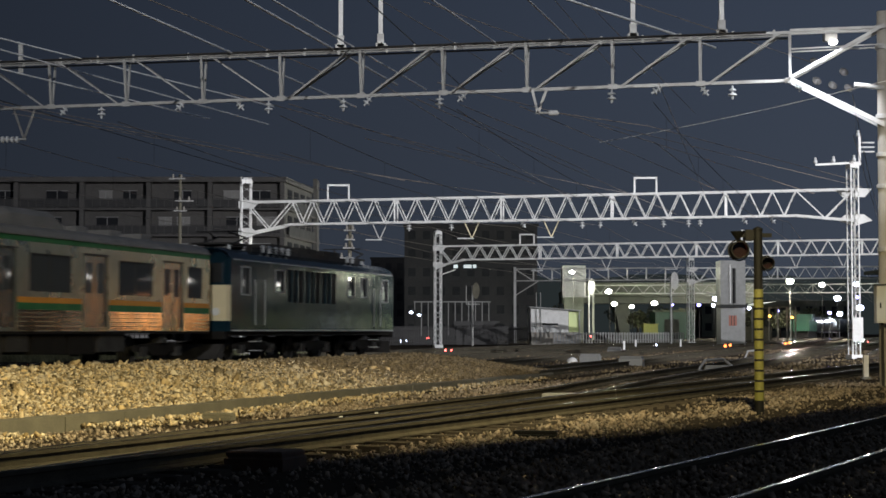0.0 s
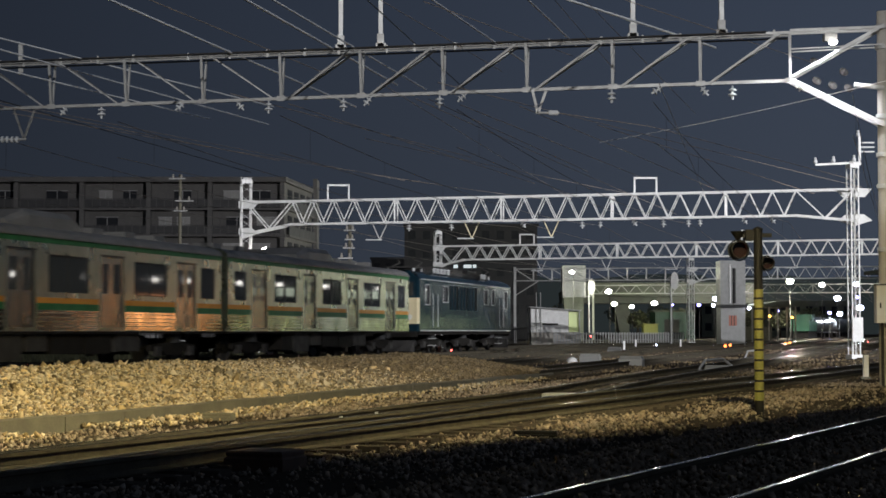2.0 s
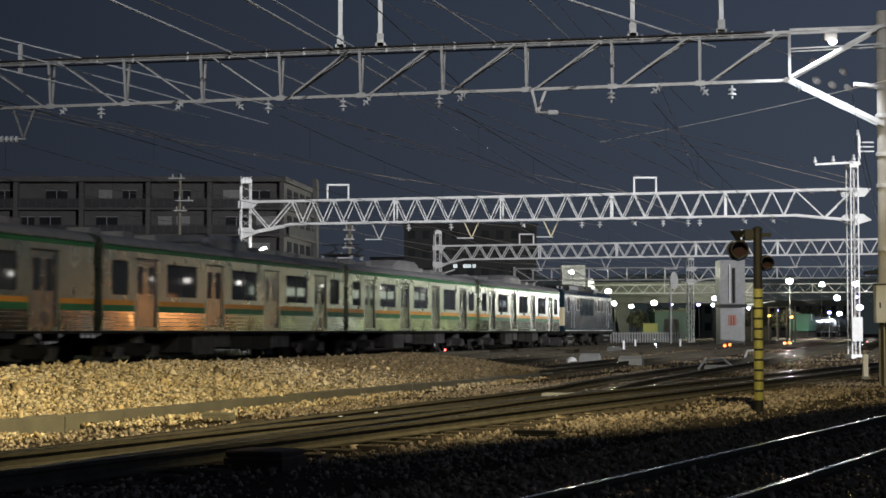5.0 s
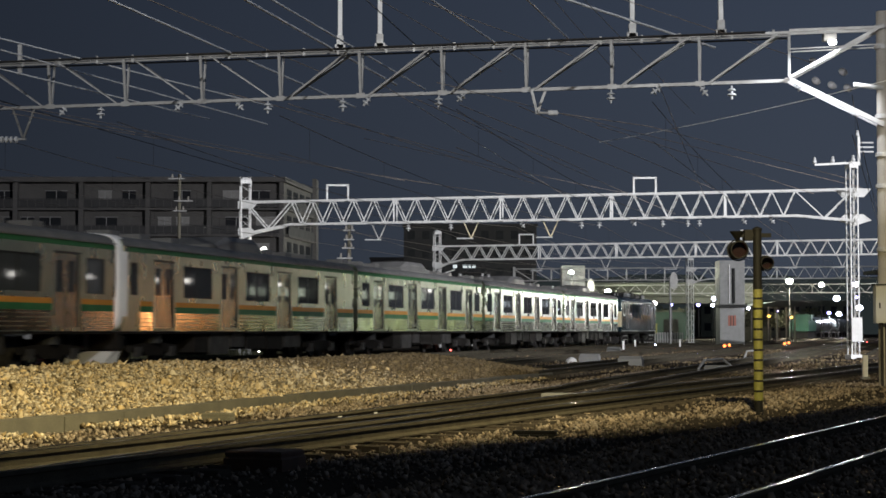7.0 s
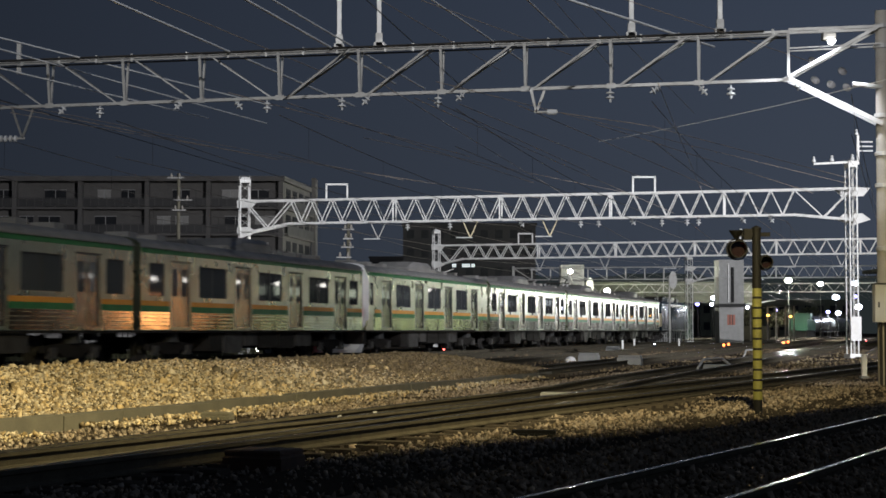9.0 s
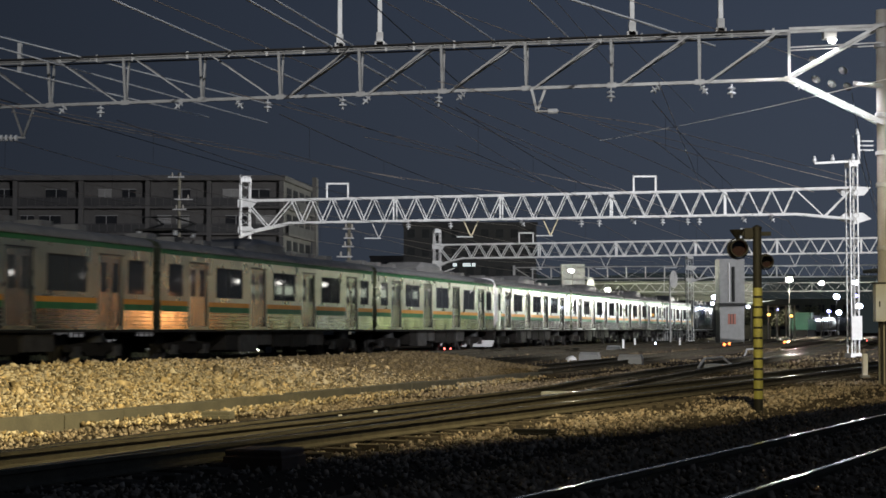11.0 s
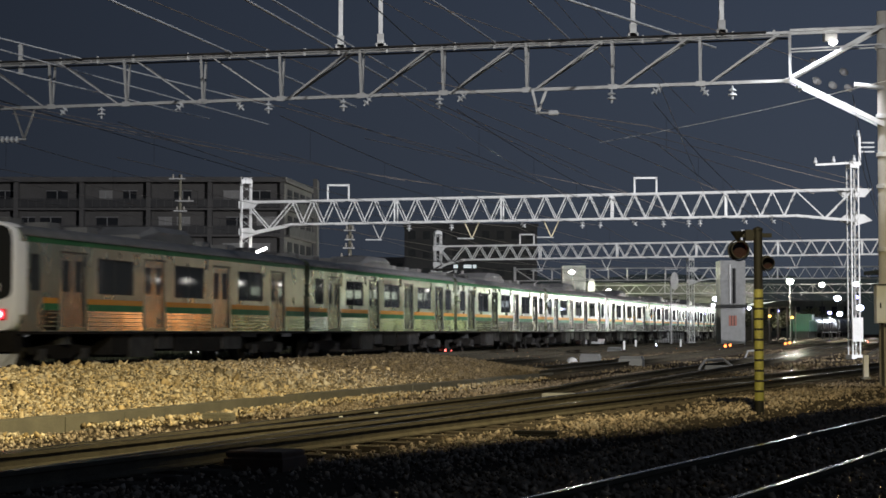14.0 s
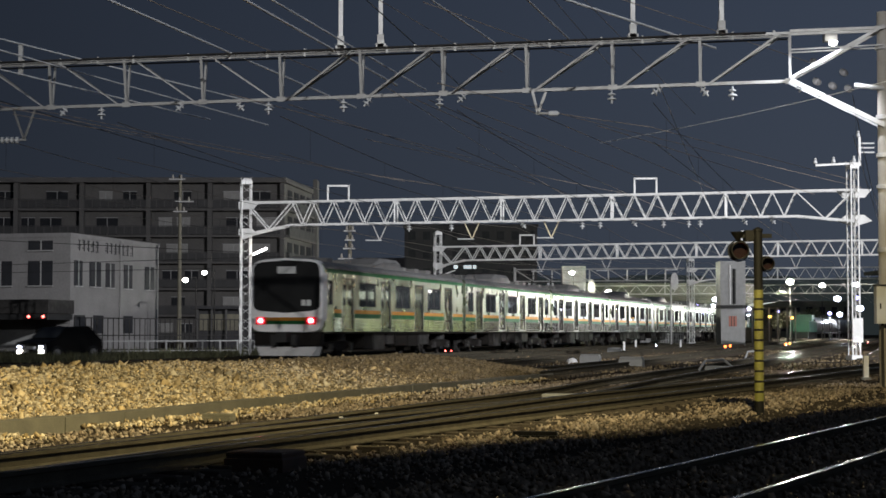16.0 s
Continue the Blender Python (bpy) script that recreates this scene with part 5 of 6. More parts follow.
# ---- passing car beyond the track ----
def road_car():
    t = thing("car", "small dark car with dipped headlamps on the road behind the track", "car")
    prof = [(-1.75, 0.3), (-1.8, 0.75), (-1.0, 0.9), (-0.4, 1.4), (0.9, 1.45), (1.6, 0.95), (1.75, 0.85), (1.78, 0.3)]
    part("body", Geo().loft([[(-0.78, y, z) for y, z in prof], [(-0.82, y, z * 0.98) for y, z in prof], [(0.82, y, z * 0.98) for y, z in prof], [(0.78, y, z) for y, z in prof]]), BLACK_PAINT, t)
    part("windscreen", Geo().add([(-0.7, -0.98, 0.93), (0.7, -0.98, 0.93), (0.62, -0.45, 1.37), (-0.62, -0.45, 1.37)], [(0, 1, 2, 3)]), GLASS, t)
    for sx in (-1, 1):
        hl = part("headlight", Geo().tube((sx * 0.6, -1.8, 0.56), (sx * 0.6, -1.86, 0.56), 0.05, 0.045, 12), LAMP_COOL, t, "glowing headlamp")
        part("fog_lamp", Geo().tube((sx * 0.6, -1.8, 0.36), (sx * 0.6, -1.86, 0.36), 0.1, 0.09, 12), LAMP_WHITE, t, "glowing lower lamp")
        for y in (-1.1, 1.15):
            w = part("wheel", Geo().tube((sx * 0.66, y, 0.3), (sx * 0.84, y, 0.3), 0.3, None, 14), RUBBER, t)
            part("rim", Geo().tube((sx * 0.84, y, 0.3), (sx * 0.85, y, 0.3), 0.18, None, 10), GALV, w)
    part("plate", Geo().box(-0.25, 0.25, -1.84, -1.8, 0.45, 0.58), PALE, t)
    return t


ROAD_CAR = road_car()


# ---- trackside small things ----
def box_thing(name, label, category, x, y, z0, sx, sy, sz, deg, mat, lid=None):
    t = thing(name, label, category, at=pose(x, y, z0, 0, 0, deg))
    b = 0.15 * min(sx, sz)
    lp = lambda k, z: [(-sx / 2 + k, -sy / 2 + k, z), (sx / 2 - k, -sy / 2 + k, z), (sx / 2 - k, sy / 2 - k, z), (-sx / 2 + k, sy / 2 - k, z)]
    part("casing", Geo().loft([lp(0, 0), lp(0, sz - b), lp(b, sz)]), mat, t)
    part("lid", Geo().loft([lp(b * 0.6, sz + 0.002), lp(b * 0.6, sz + 0.03), lp(b, sz + 0.045)]), lid or mat, t)
    return t


box_thing("point_machine", "rusty dark iron point machine beside the turnout rails", "point machine", -1.55, 14.9, -0.22, 0.56, 0.5, 0.14, -20, RUST, RUST)
box_thing("relay_box", "low grey equipment box between the tracks", "equipment box", 5.6, 64.5, -0.22, 0.75, 0.5, 0.32, -15, GREY_PAINT)
box_thing("relay_box", "low grey equipment box between the tracks", "equipment box", 6.35, 57.2, -0.22, 0.8, 0.5, 0.34, -15, GREY_PAINT)
box_thing("junction_box", "flat pale metal box beside the turnout", "equipment box", 1.95, 28.2, -0.2, 0.58, 0.4, 0.13, -15, GREY_PAINT)
box_thing("cable_cover", "flat pale concrete cover in the ballast", "cover", 8.35, 51.5, -0.22, 0.85, 0.4, 0.14, -60, GREY_PAINT)
box_thing("relay_box", "low grey equipment box between the tracks", "equipment box", 8.9, 88.0, -0.22, 0.7, 0.5, 0.36, -15, GREY_PAINT)
box_thing("steel_plank", "short dark board lying on the ballast", "board", -2.35, 21.6, -0.2, 0.42, 0.14, 0.03, -15, SLEEPER)
box_thing("steel_plank", "short dark board lying on the ballast", "board", 1.05, 19.3, -0.2, 0.5, 0.12, 0.03, -10, BLACK_PAINT)
box_thing("concrete_slab", "broken slab lying in the ballast", "slab", -2.95, 22.4, -0.17, 0.4, 0.2, 0.05, -14, CURB_CONCRETE)
for x, y, label in ((0.12, 85, "pair of small glowing ground marker lamps"), (18.27, 110, "small red ground marker lamp"), (26.2, 130, "small orange ground marker lamp"),
                    (37.5, 150, "small red ground marker lamp"), (14.8, 118, "small pale ground marker lamp")):
    t = thing("ground_lamp", label, "marker lamp", "ground marker lamps", at=pose(x, y, -0.2))
    part("base", Geo().box(-0.12, 0.12, -0.1, 0.1, 0, 0.2), RUBBER, t)
    part("lens", Geo().tube((0, -0.1, 0.25), (0, -0.13, 0.25), 0.1 if 18 <= x < 27 else 0.05, 0.08 if 18 <= x < 27 else 0.045, 10), {0: LAMP_RED, 18: LAMP_ORANGE, 26: LAMP_ORANGE, 14: LAMP_COOL}.get(int(x), LAMP_RED), t)
    if 18 <= x < 27:
        part("lens", Geo().tube((0.32, -0.1, 0.3), (0.32, -0.13, 0.3), 0.09, 0.07, 10), LAMP_ORANGE, t)
    if int(x) == 0:
        part("lens", Geo().tube((0.3, -0.1, 0.25), (0.3, -0.13, 0.25), 0.04, 0.035, 10), LAMP_RED, t)
for x, y, z, mat in ((2.9, 150, 0.72, LAMP_RED), (-1.26, 140, 0.46, LAMP_RED), (13.1, 150, 0.57, LAMP_RED), (-3.5, 140, 0.18, LAMP_COOL), (-3.05, 140, 0.18, LAMP_COOL)):
    t = thing("marker_light", "small glowing marker light on a short stand", "marker lamp", "small marker lights")
    part("stand", Geo().bar((x, y + 0.1, -0.2), (x, y + 0.1, z + 0.12), 0.08), RUBBER, t)
    part("lens", Geo().tube((x, y + 0.05, z), (x, y, z), 0.1, 0.08, 10), mat, t)
dome = thing("marker_stone", "small white rounded marker stone", "marker", at=pose(4.9, 64.5, -0.22))
part("stone", Geo().lathe([(0.22, 0), (0.22, 0.08), (0.17, 0.17), (0.08, 0.22), (0.01, 0.235)], (0, 0, 0), 14), WHITE_FRP, dome, "", True)
for pts in (((7.6, 50.5, -0.15), (7.95, 51.5, 0.12), (8.9, 54.0, 0.12), (9.3, 54.4, -0.15)), ((12.8, 72, -0.15), (13.1, 73, 0.15), (14.2, 76, 0.15), (14.4, 76.5, -0.15))):
    rod = thing("point_rod", "bent pale steel rod arching over the rails", "rod")
    for a, b in zip(pts, pts[1:]):
        part("tube", Geo().tube(a, b, 0.04), GALV, rod)
for x, y in ((13.4, 118), (11.2, 105), (17.5, 125), (10.6, 42.6)):
    t = thing("marker_post", "short white trackside marker post", "post", "marker posts", at=pose(x, y, -0.2))
    part("post", Geo().box(-0.06, 0.06, -0.06, 0.06, 0, 0.6), WHITE_FRP, t)
    part("foot", Geo().box(-0.1, 0.1, -0.1, 0.1, 0, 0.06), GREY_PAINT, t)


# ---- buildings beyond the tracks ----
def apartment():
    t = thing("apartment_block", "six-storey brown apartment block with open balconies, unlit at night", "apartment building")
    x0, x1, y, h, n = -78.0, -17.8, 190.0, 2.98, 6
    gx, gy = -15.9, 206.0
    g = Geo()
    lp = [(x0, y + 0.9), (x1, y + 0.9), (gx, gy), (x0, gy)]
    g.loft([[(px, py, -0.2) for px, py in lp], [(px, py, 17.7) for px, py in lp]])
    part("wall", g, APT_WALL, t, "brown plaster wall behind the balconies")
    lp = [(x0, y - 0.5), (x1 + 0.2, y - 0.5), (gx + 0.25, gy + 0.2), (x0, gy + 0.2)]
    part("roof", Geo().loft([[(px, py, 17.75) for px, py in lp], [(px, py, 18.3) for px, py in lp]]), APT_WALL, t, "flat roof with a deep parapet")
    piers = (-71.0, -63.5, -56.0, -48.0, -40.6, -33.1, -26.2)
    for x in piers:
        part("pilaster", Geo().box(x - 0.24, x + 0.24, y - 0.12, y + 0.89, -0.2, 17.74), APT_WALL, t)
    part("end_pilaster", Geo().box(x1 - 0.5, x1, y - 0.12, y + 0.89, -0.2, 17.74), APT_WALL, t)
    bar = Geo().box(-0.03, 0.03, -0.05, -0.02, 0.16, 1.04).mesh("rail_bar", APT_WALL)
    for i in range(n):
        z = -0.1 + i * h
        rng = random.Random(i * 31)
        part("balcony_slab", Geo().box(x0, x1, y - 0.1, y + 0.89, z - 0.2, z + 0.06), APT_WALL, t)
        rl = part("balcony_rail", Geo().box(x0, x1, y - 0.015, y + 0.02, z + 0.12, z + 1.0), RAILING, t, "dark balcony railing panel")
        part("balcony_handrail", Geo().box(x0, x1, y - 0.06, y + 0.05, z + 1.05, z + 1.1), RAILING, rl)
        if i > 2:
            x = -52.0
            while x < x1 - 0.6:
                o = new("rail_bar", bar)
                o.parent, o.location = rl, (x, y, z)
                x += 0.9
        x = -76.0
        while x < x1 - 2.4:
            w2 = rng.choice((1.5, 1.9, 2.4))
            if not any(abs(x + w2 / 2 - p) < w2 / 2 + 0.3 for p in piers):
                mat = CURTAIN if rng.random() < 0.3 else APT_DARK
                w = part("window", Geo().box(x, x + w2, y + 0.84, y + 0.89, z + 0.12, z + 2.0), mat, t)
                part("frame", Geo().box(x + w2 / 2 - 0.04, x + w2 / 2 + 0.04, y + 0.8, y + 0.835, z + 0.12, z + 2.0).box(x - 0.06, x + w2 + 0.06, y + 0.8, y + 0.835, z + 2.0, z + 2.07), GALV, w)
                if rng.random() < 0.3:
                    part("cooler_unit", Geo().box(x + w2, x + w2 + 0.7, y + 0.35, y + 0.7, z + 0.06, z + 0.66), CURTAIN, t)
            x += w2 + rng.uniform(0.5, 1.3)
        # the end wall with its access galleries
        for k2 in range(4):
            a, b = 0.08 + 0.23 * k2, 0.08 + 0.23 * k2 + 0.15
            p, q = Vector((x1 + (gx - x1) * a, y + 0.9 + (gy - y - 0.9) * a, 0)), Vector((x1 + (gx - x1) * b, y + 0.9 + (gy - y - 0.9) * b, 0))
            e = Vector((0.05, -0.006, 0))
            part("end_window", Geo().loft([[p + e + Vector((0, 0, z + 1.0)), q + e + Vector((0, 0, z + 1.0)), q - e + Vector((0, 0, z + 1.0)), p - e + Vector((0, 0, z + 1.0))],
                                           [p + e + Vector((0, 0, z + 2.3)), q + e + Vector((0, 0, z + 2.3)), q - e + Vector((0, 0, z + 2.3)), p - e + Vector((0, 0, z + 2.3))]]), APT_DARK, t)
        part("gallery_rail", Geo().bar((x1 + 0.42, y + 1.2, z + 0.6), (gx + 0.42, gy - 0.2, z + 0.6), 0.06, 1.0), RAILING, t)
        part("gallery_slab", Geo().bar((x1 + 0.25, y + 1.2, z - 0.07), (gx + 0.25, gy - 0.2, z - 0.07), 0.5, 0.24), APT_WALL, t)
    part("stair_tower", Geo().box(gx + 0.1, gx + 0.6, gy - 0.5, gy + 3, -0.2, 19.5), APT_WALL, t)


apartment()


def utility_pole(x, y, z, label, arms):
    t = thing("utility_pole", label, "utility pole", "utility poles")
    part("shaft", Geo().tube((x, y, -0.3), (x, y, z), 0.15, 0.1, 12), CURB_CONCRETE, t, "", True)
    for dz, x_a, x_b in arms:
        part("cross_arm", Geo().bar((x + x_a, y - 0.2, z - dz), (x + x_b, y - 0.2, z - dz), 0.08), GALV, t)
        m = max(2, int((x_b - x_a) / 0.45))
        for i in range(m):
            px = x + x_a + (x_b - x_a) * (i + 0.5) / m
            part("insulator", Geo().lathe([(0.03, 0), (0.07, 0.04), (0.08, 0.12), (0.04, 0.16), (0.06, 0.22), (0.02, 0.26)], (px, y - 0.2, z - dz + 0.04), 8), CONCRETE, t, "", True)


utility_pole(-17.1, 110, 11.2, "weathered brown utility pole with cross arms before the apartments", ((0.3, -0.7, 0.35), (1.75, -0.3, 0.9), (2.4, -0.4, 0.5)))
utility_pole(-5.5, 100, 7.3, "pale concrete pole with stacked insulators beyond the gantry", ((0.35, -0.35, 0.35), (0.9, -0.3, 0.3), (1.4, -0.4, 0.3), (2.0, -0.7, 0.2)))


def office():
    """The pale two-storey office; the local x axis runs along its trackside wall."""
    t = thing("office_building", "pale tiled two-storey office with dark windows and a sign", "office building", at=pose(-22.0, 100.0, 0, 0, 0, 76.6))
    L, D, H = 13.2, 16.0, 6.85
    part("wall", Geo().box(0, L, 0, D, -0.2, H - 0.25), OFFICE_WALL, t)
    part("roof", Geo().box(-0.05, L + 0.05, -0.05, D + 0.05, H - 0.25, H), OFFICE_WALL, t)
    for a, b in ((0.5, 1.6), (2.6, 4.2), (4.9, 6.2), (7.6, 8.9), (10.9, 12.4)):
        w = part("window", Geo().box(a, b, -0.03, 0.02, 3.75, 5.25), APT_DARK, t)
        part("frame", Geo().box((a + b) / 2 - 0.04, (a + b) / 2 + 0.04, -0.06, -0.031, 3.75, 5.25).box(a, b, -0.09, -0.031, 3.68, 3.74), GALV, w)
    for a, b in ((0.6, 2.0), (3.2, 4.6), (7.6, 9.0)):
        part("window", Geo().box(a, b, -0.03, 0.02, 0.9, 2.0), APT_DARK, t)
    for a, b, z0, z1 in ((1.13, 2.7, 3.75, 5.2), (3.76, 5.3, 3.75, 5.2), (6.4, 8.0, 3.75, 5.2), (1.13, 2.7, 5.85, 6.4)):
        w = part("window", Geo().box(-0.03, 0.02, a, b, z0, z1), APT_DARK, t)
        part("frame", Geo().box(-0.06, -0.031, a + (b - a) * 0.45, a + (b - a) * 0.5, z0, z1).box(-0.1, -0.031, a - 0.05, b + 0.05, z0 - 0.08, z0 - 0.01), GALV, w)
    part("drain_pipe", Geo().tube((6.9, -0.1, 0), (6.9, -0.1, 6.7), 0.06), OFFICE_WALL, t)
    part("canopy", Geo().box(-3.4, -0.05, -0.3, 9.0, 2.05, 2.85), UNDER_GREY, t)
    part("canopy_soffit", Geo().box(-3.3, -0.05, -0.2, 9.0, 1.7, 2.04), RUBBER, t)
    for y in (0.05, 0.95):
        part("red_lamp", Geo().tube((-3.3, y, 1.87), (-3.36, y, 1.87), 0.09, 0.08, 8), LAMP_RED, t, "small red lamp under the canopy")
    for y in (2.2, 5.0):
        part("shutter", Geo().box(-0.06, -0.02, y, y + 2.3, 0.1, 1.65), GREY_PAINT, t)
    rng = random.Random(8)
    for a, b in ((0.9, 3.4), (4.8, 8.6)):
        x = a
        while x < b:
            w = 0.42
            g = Geo()
            for z in sorted(rng.sample((5.82, 5.98, 6.14, 6.3, 6.44), 3)):
                g.box(x + rng.uniform(0, 0.1), x + w - rng.uniform(0, 0.1), -0.05, -0.02, z, z + 0.06)
            c = x + rng.uniform(0.08, 0.3)
            g.box(c, c + 0.07, -0.055, -0.02, 5.85, 6.5)
            part("sign_bar", g, OFFICE_SIGN, t)
            x += 0.62


office()


def low_store():
    t = thing("storage_shed", "dim low shed behind the fence, its recess coloured as if lit", "shed")
    part("wall", Geo().box(-17.5, -9.0, 120, 126, -0.2, 2.6), CITY, t)
    part("roof", Geo().box(-17.8, -8.7, 119.5, 126.3, 2.61, 2.8), CITY, t)
    # no lamp here: the panel's paler colour stands for the lit recess
    part("doorway", Geo().box(-17.2, -14.2, 119.93, 119.98, 1.1, 2.25), CURB_CONCRETE, t, "recess panel coloured paler, as if dimly lit")
    for x in (-17.3, -16.3, -15.3, -14.1):
        part("post", Geo().box(x - 0.06, x + 0.06, 119.6, 119.72, -0.2, 2.6), RAILING, t)


low_store()


def fence(name, label, p, q, h, pitch, mat, z0=-0.2, rails=(0.25, 0.9), w=0.08):
    t = thing(name, label, "fence")
    p, q = Vector((*p, z0)), Vector((*q, z0))
    n = int((q - p).length / pitch)
    up = Vector((0, 0, 1))
    g = Geo().bar(p, p + up * h, w, w * 0.5)
    me = g.mesh("slat", mat)
    for i in range(n + 1):
        o = new("slat", me)
        o.parent, o.location = t, (q - p) * (i / n)
    for r in rails:
        part("rail", Geo().bar(p + up * (h * r), q + up * (h * r), 0.06, 0.06), mat, t)


fence("guard_fence", "low white pipe guard fence beside the road", (-19.0, 78), (-9.6, 86.5), 0.95, 1.0, GREY_PAINT, -0.35, (0.45, 0.95))
fence("guard_fence", "low white pipe guard fence beside the road", (-30.0, 77), (-23.0, 77.5), 0.95, 1.0, GREY_PAINT, -0.35, (0.45, 0.95))
fence("picket_fence", "grey picket fence along the far side of the yard", (-5.0, 132), (7.2, 146), 1.5, 0.22, RAILING, -0.1, (0.2, 0.85), 0.1)
fence("picket_fence", "white picket fence in front of the huts", (9.0, 137), (21.5, 152), 0.9, 0.4, GREY_PAINT, 0.0, (0.3, 0.85), 0.12)
fence("mesh_fence", "grey mesh fence in front of the office", (-20.0, 92), (-10.5, 112), 2.0, 0.5, UNDER_GREY, -0.2, (0.1, 0.5, 0.98), 0.05)


def weeds():
    rng = np.random.RandomState(5)
    g = Geo()
    for i in range(6000):
        x = rng.uniform(-30, -7)
        y = 0.9 * (x + 18) + 74.5 + rng.uniform(-4.5, 4.0)
        h = 0.2 + 0.4 * rng.rand() ** 2
        a = rng.rand() * 6.28
        dx, dy = 0.03 * math.cos(a), 0.03 * math.sin(a)
        g.add([(x - dx, y - dy, -0.22), (x + dx, y + dy, -0.22), (x + rng.normal() * 0.1, y + rng.normal() * 0.1, -0.22 + h)], [(0, 1, 2)])
    for i in range(7000):
        x = rng.uniform(-24, -8.5)
        y = 68.5 + rng.normal() * 1.2
        h = 0.18 + 0.32 * rng.rand() ** 2
        a = rng.rand() * 6.28
        dx, dy = 0.03 * math.cos(a), 0.03 * math.sin(a)
        g.add([(x - dx, y - dy, -0.22), (x + dx, y + dy, -0.22), (x + rng.normal() * 0.1, y + rng.normal() * 0.1, -0.22 + h)], [(0, 1, 2)])
    tagged(part("weeds", g, WEED), "dry low weeds along the fence", "weeds", kind="stuff")


weeds()
tagged(part("road", Geo().box(-60, -6.0, 71, 78, -0.3, -0.195, pose(0, 0, 0, 0, 0, 0)), ASPHALT), "narrow asphalt road behind the track", "road", kind="structure")


def street_lamp(x, y, z, label, group="street lamps", mat=LAMP_WHITE, r=0.25, post=True, arm=0.5):
    t = thing("street_lamp", label, "street lamp", group)
    part("post", Geo().tube((x + arm, y + 1.2, -0.2), (x + arm, y + 1.2, z + 0.25), 0.06, 0.04, 8), UNDER_GREY, t)
    part("arm", Geo().bar((x + arm, y + 1.2, z + 0.2), (x, y, z + 0.2), 0.05), UNDER_GREY, t)
    r *= 0.76
    ball = [(max(0.02, r * math.sin(a)), -0.75 * r * math.cos(a)) for a in np.linspace(0, math.pi, 9)]
    part("globe", Geo().lathe(ball, (x, y, z), 14), mat, t, "glowing lamp glass", True)


street_lamp(-15.96, 105, 4.2, "white glowing street lamp near the apartments")
street_lamp(-15.76, 112, 4.9, "white glowing street lamp near the apartments")
for x, y, z, r, mat in ((14.45, 190, 7.61, 0.42, LAMP_WHITE), (19.53, 200, 5.69, 0.5, LAMP_WHITE), (22.21, 220, 4.55, 0.5, LAMP_WHITE), (25.59, 230, 4.33, 0.45, LAMP_WHITE),
                        (29.91, 240, 4.95, 0.6, LAMP_WHITE), (39.24, 260, 5.02, 0.42, LAMP_BLUE), (28.91, 180, 4.45, 0.42, LAMP_COOL), (28.7, 180, 3.75, 0.3, LAMP_COOL),
                        (40.94, 200, 6.89, 0.58, LAMP_WHITE), (49.21, 220, 7.04, 0.52, LAMP_WHITE), (60.48, 260, 6.06, 0.7, LAMP_COOL), (58.49, 240, 7.67, 0.6, LAMP_COOL),
                        (63.93, 260, 4.59, 0.75, LAMP_COOL), (70.15, 300, 4.04, 0.7, LAMP_COOL), (62.73, 240, 7.67, 0.35, LAMP_COOL), (29.79, 170, 3.35, 0.2, LAMP_COOL),
                        (34.65, 180, 2.59, 0.22, LAMP_AMBER), (37.05, 180, 2.47, 0.22, LAMP_AMBER), (-2.61, 140, 2.56, 0.18, LAMP_COOL), (-1.96, 140, 2.33, 0.16, LAMP_COOL),
                        (27.0, 200, 4.1, 0.25, LAMP_BLUE), (61.0, 250, 6.0, 0.4, LAMP_BLUE), (57.0, 250, 3.7, 0.4, LAMP_BLUE), (41.5, 210, 3.5, 0.18, LAMP_BLUE)):
    street_lamp(x, y, z, "bright yard floodlight on a slim post" if r > 0.35 else "small yard lamp on a slim post", "yard lamps", mat, r, arm=0.25)


def hut():
    t = thing("track_hut", "small white flat-roofed trackside hut with a lit doorway", "hut", at=pose(7.3, 140, 0, 0, 0, 0))
    part("base", Geo().box(0, 4.0, 0.0, 4.0, -0.2, 0.9), CONCRETE, t)
    part("wall", Geo().box(-0.05, 3.05, -0.02, 4.0, 0.904, 2.85), WHITE_PAINT, t)
    part("roof", Geo().add([(-0.2, -0.3, 3.05), (4.1, -0.3, 2.75), (4.1, 4.3, 2.75), (-0.2, 4.3, 3.05), (-0.2, -0.3, 2.95), (4.1, -0.3, 2.65), (4.1, 4.3, 2.65), (-0.2, 4.3, 2.95)],
                            [(0, 1, 2, 3), (4, 7, 6, 5), (0, 4, 5, 1), (1, 5, 6, 2), (2, 6, 7, 3), (3, 7, 4, 0)]), GREY_PAINT, t)
    part("louvre", Geo().box(0.9, 2.2, -0.05, -0.025, 1.5, 1.65), RUBBER, t)
    part("doorway", Geo().box(3.1, 3.9, 0.3, 0.36, 0.95, 2.6), DOOR_GREEN, t, "yellow-green lit doorway")
    part("post", Geo().bar((3.95, 0.0, 0.9), (3.95, 0.0, 2.66), 0.1), GREY_PAINT, t)
    part("ladder", Geo().bar((0.4, -0.2, 0), (0.4, -0.2, 4.2), 0.06).bar((0.75, -0.2, 0), (0.75, -0.2, 4.2), 0.06), GREY_PAINT, t)


hut()


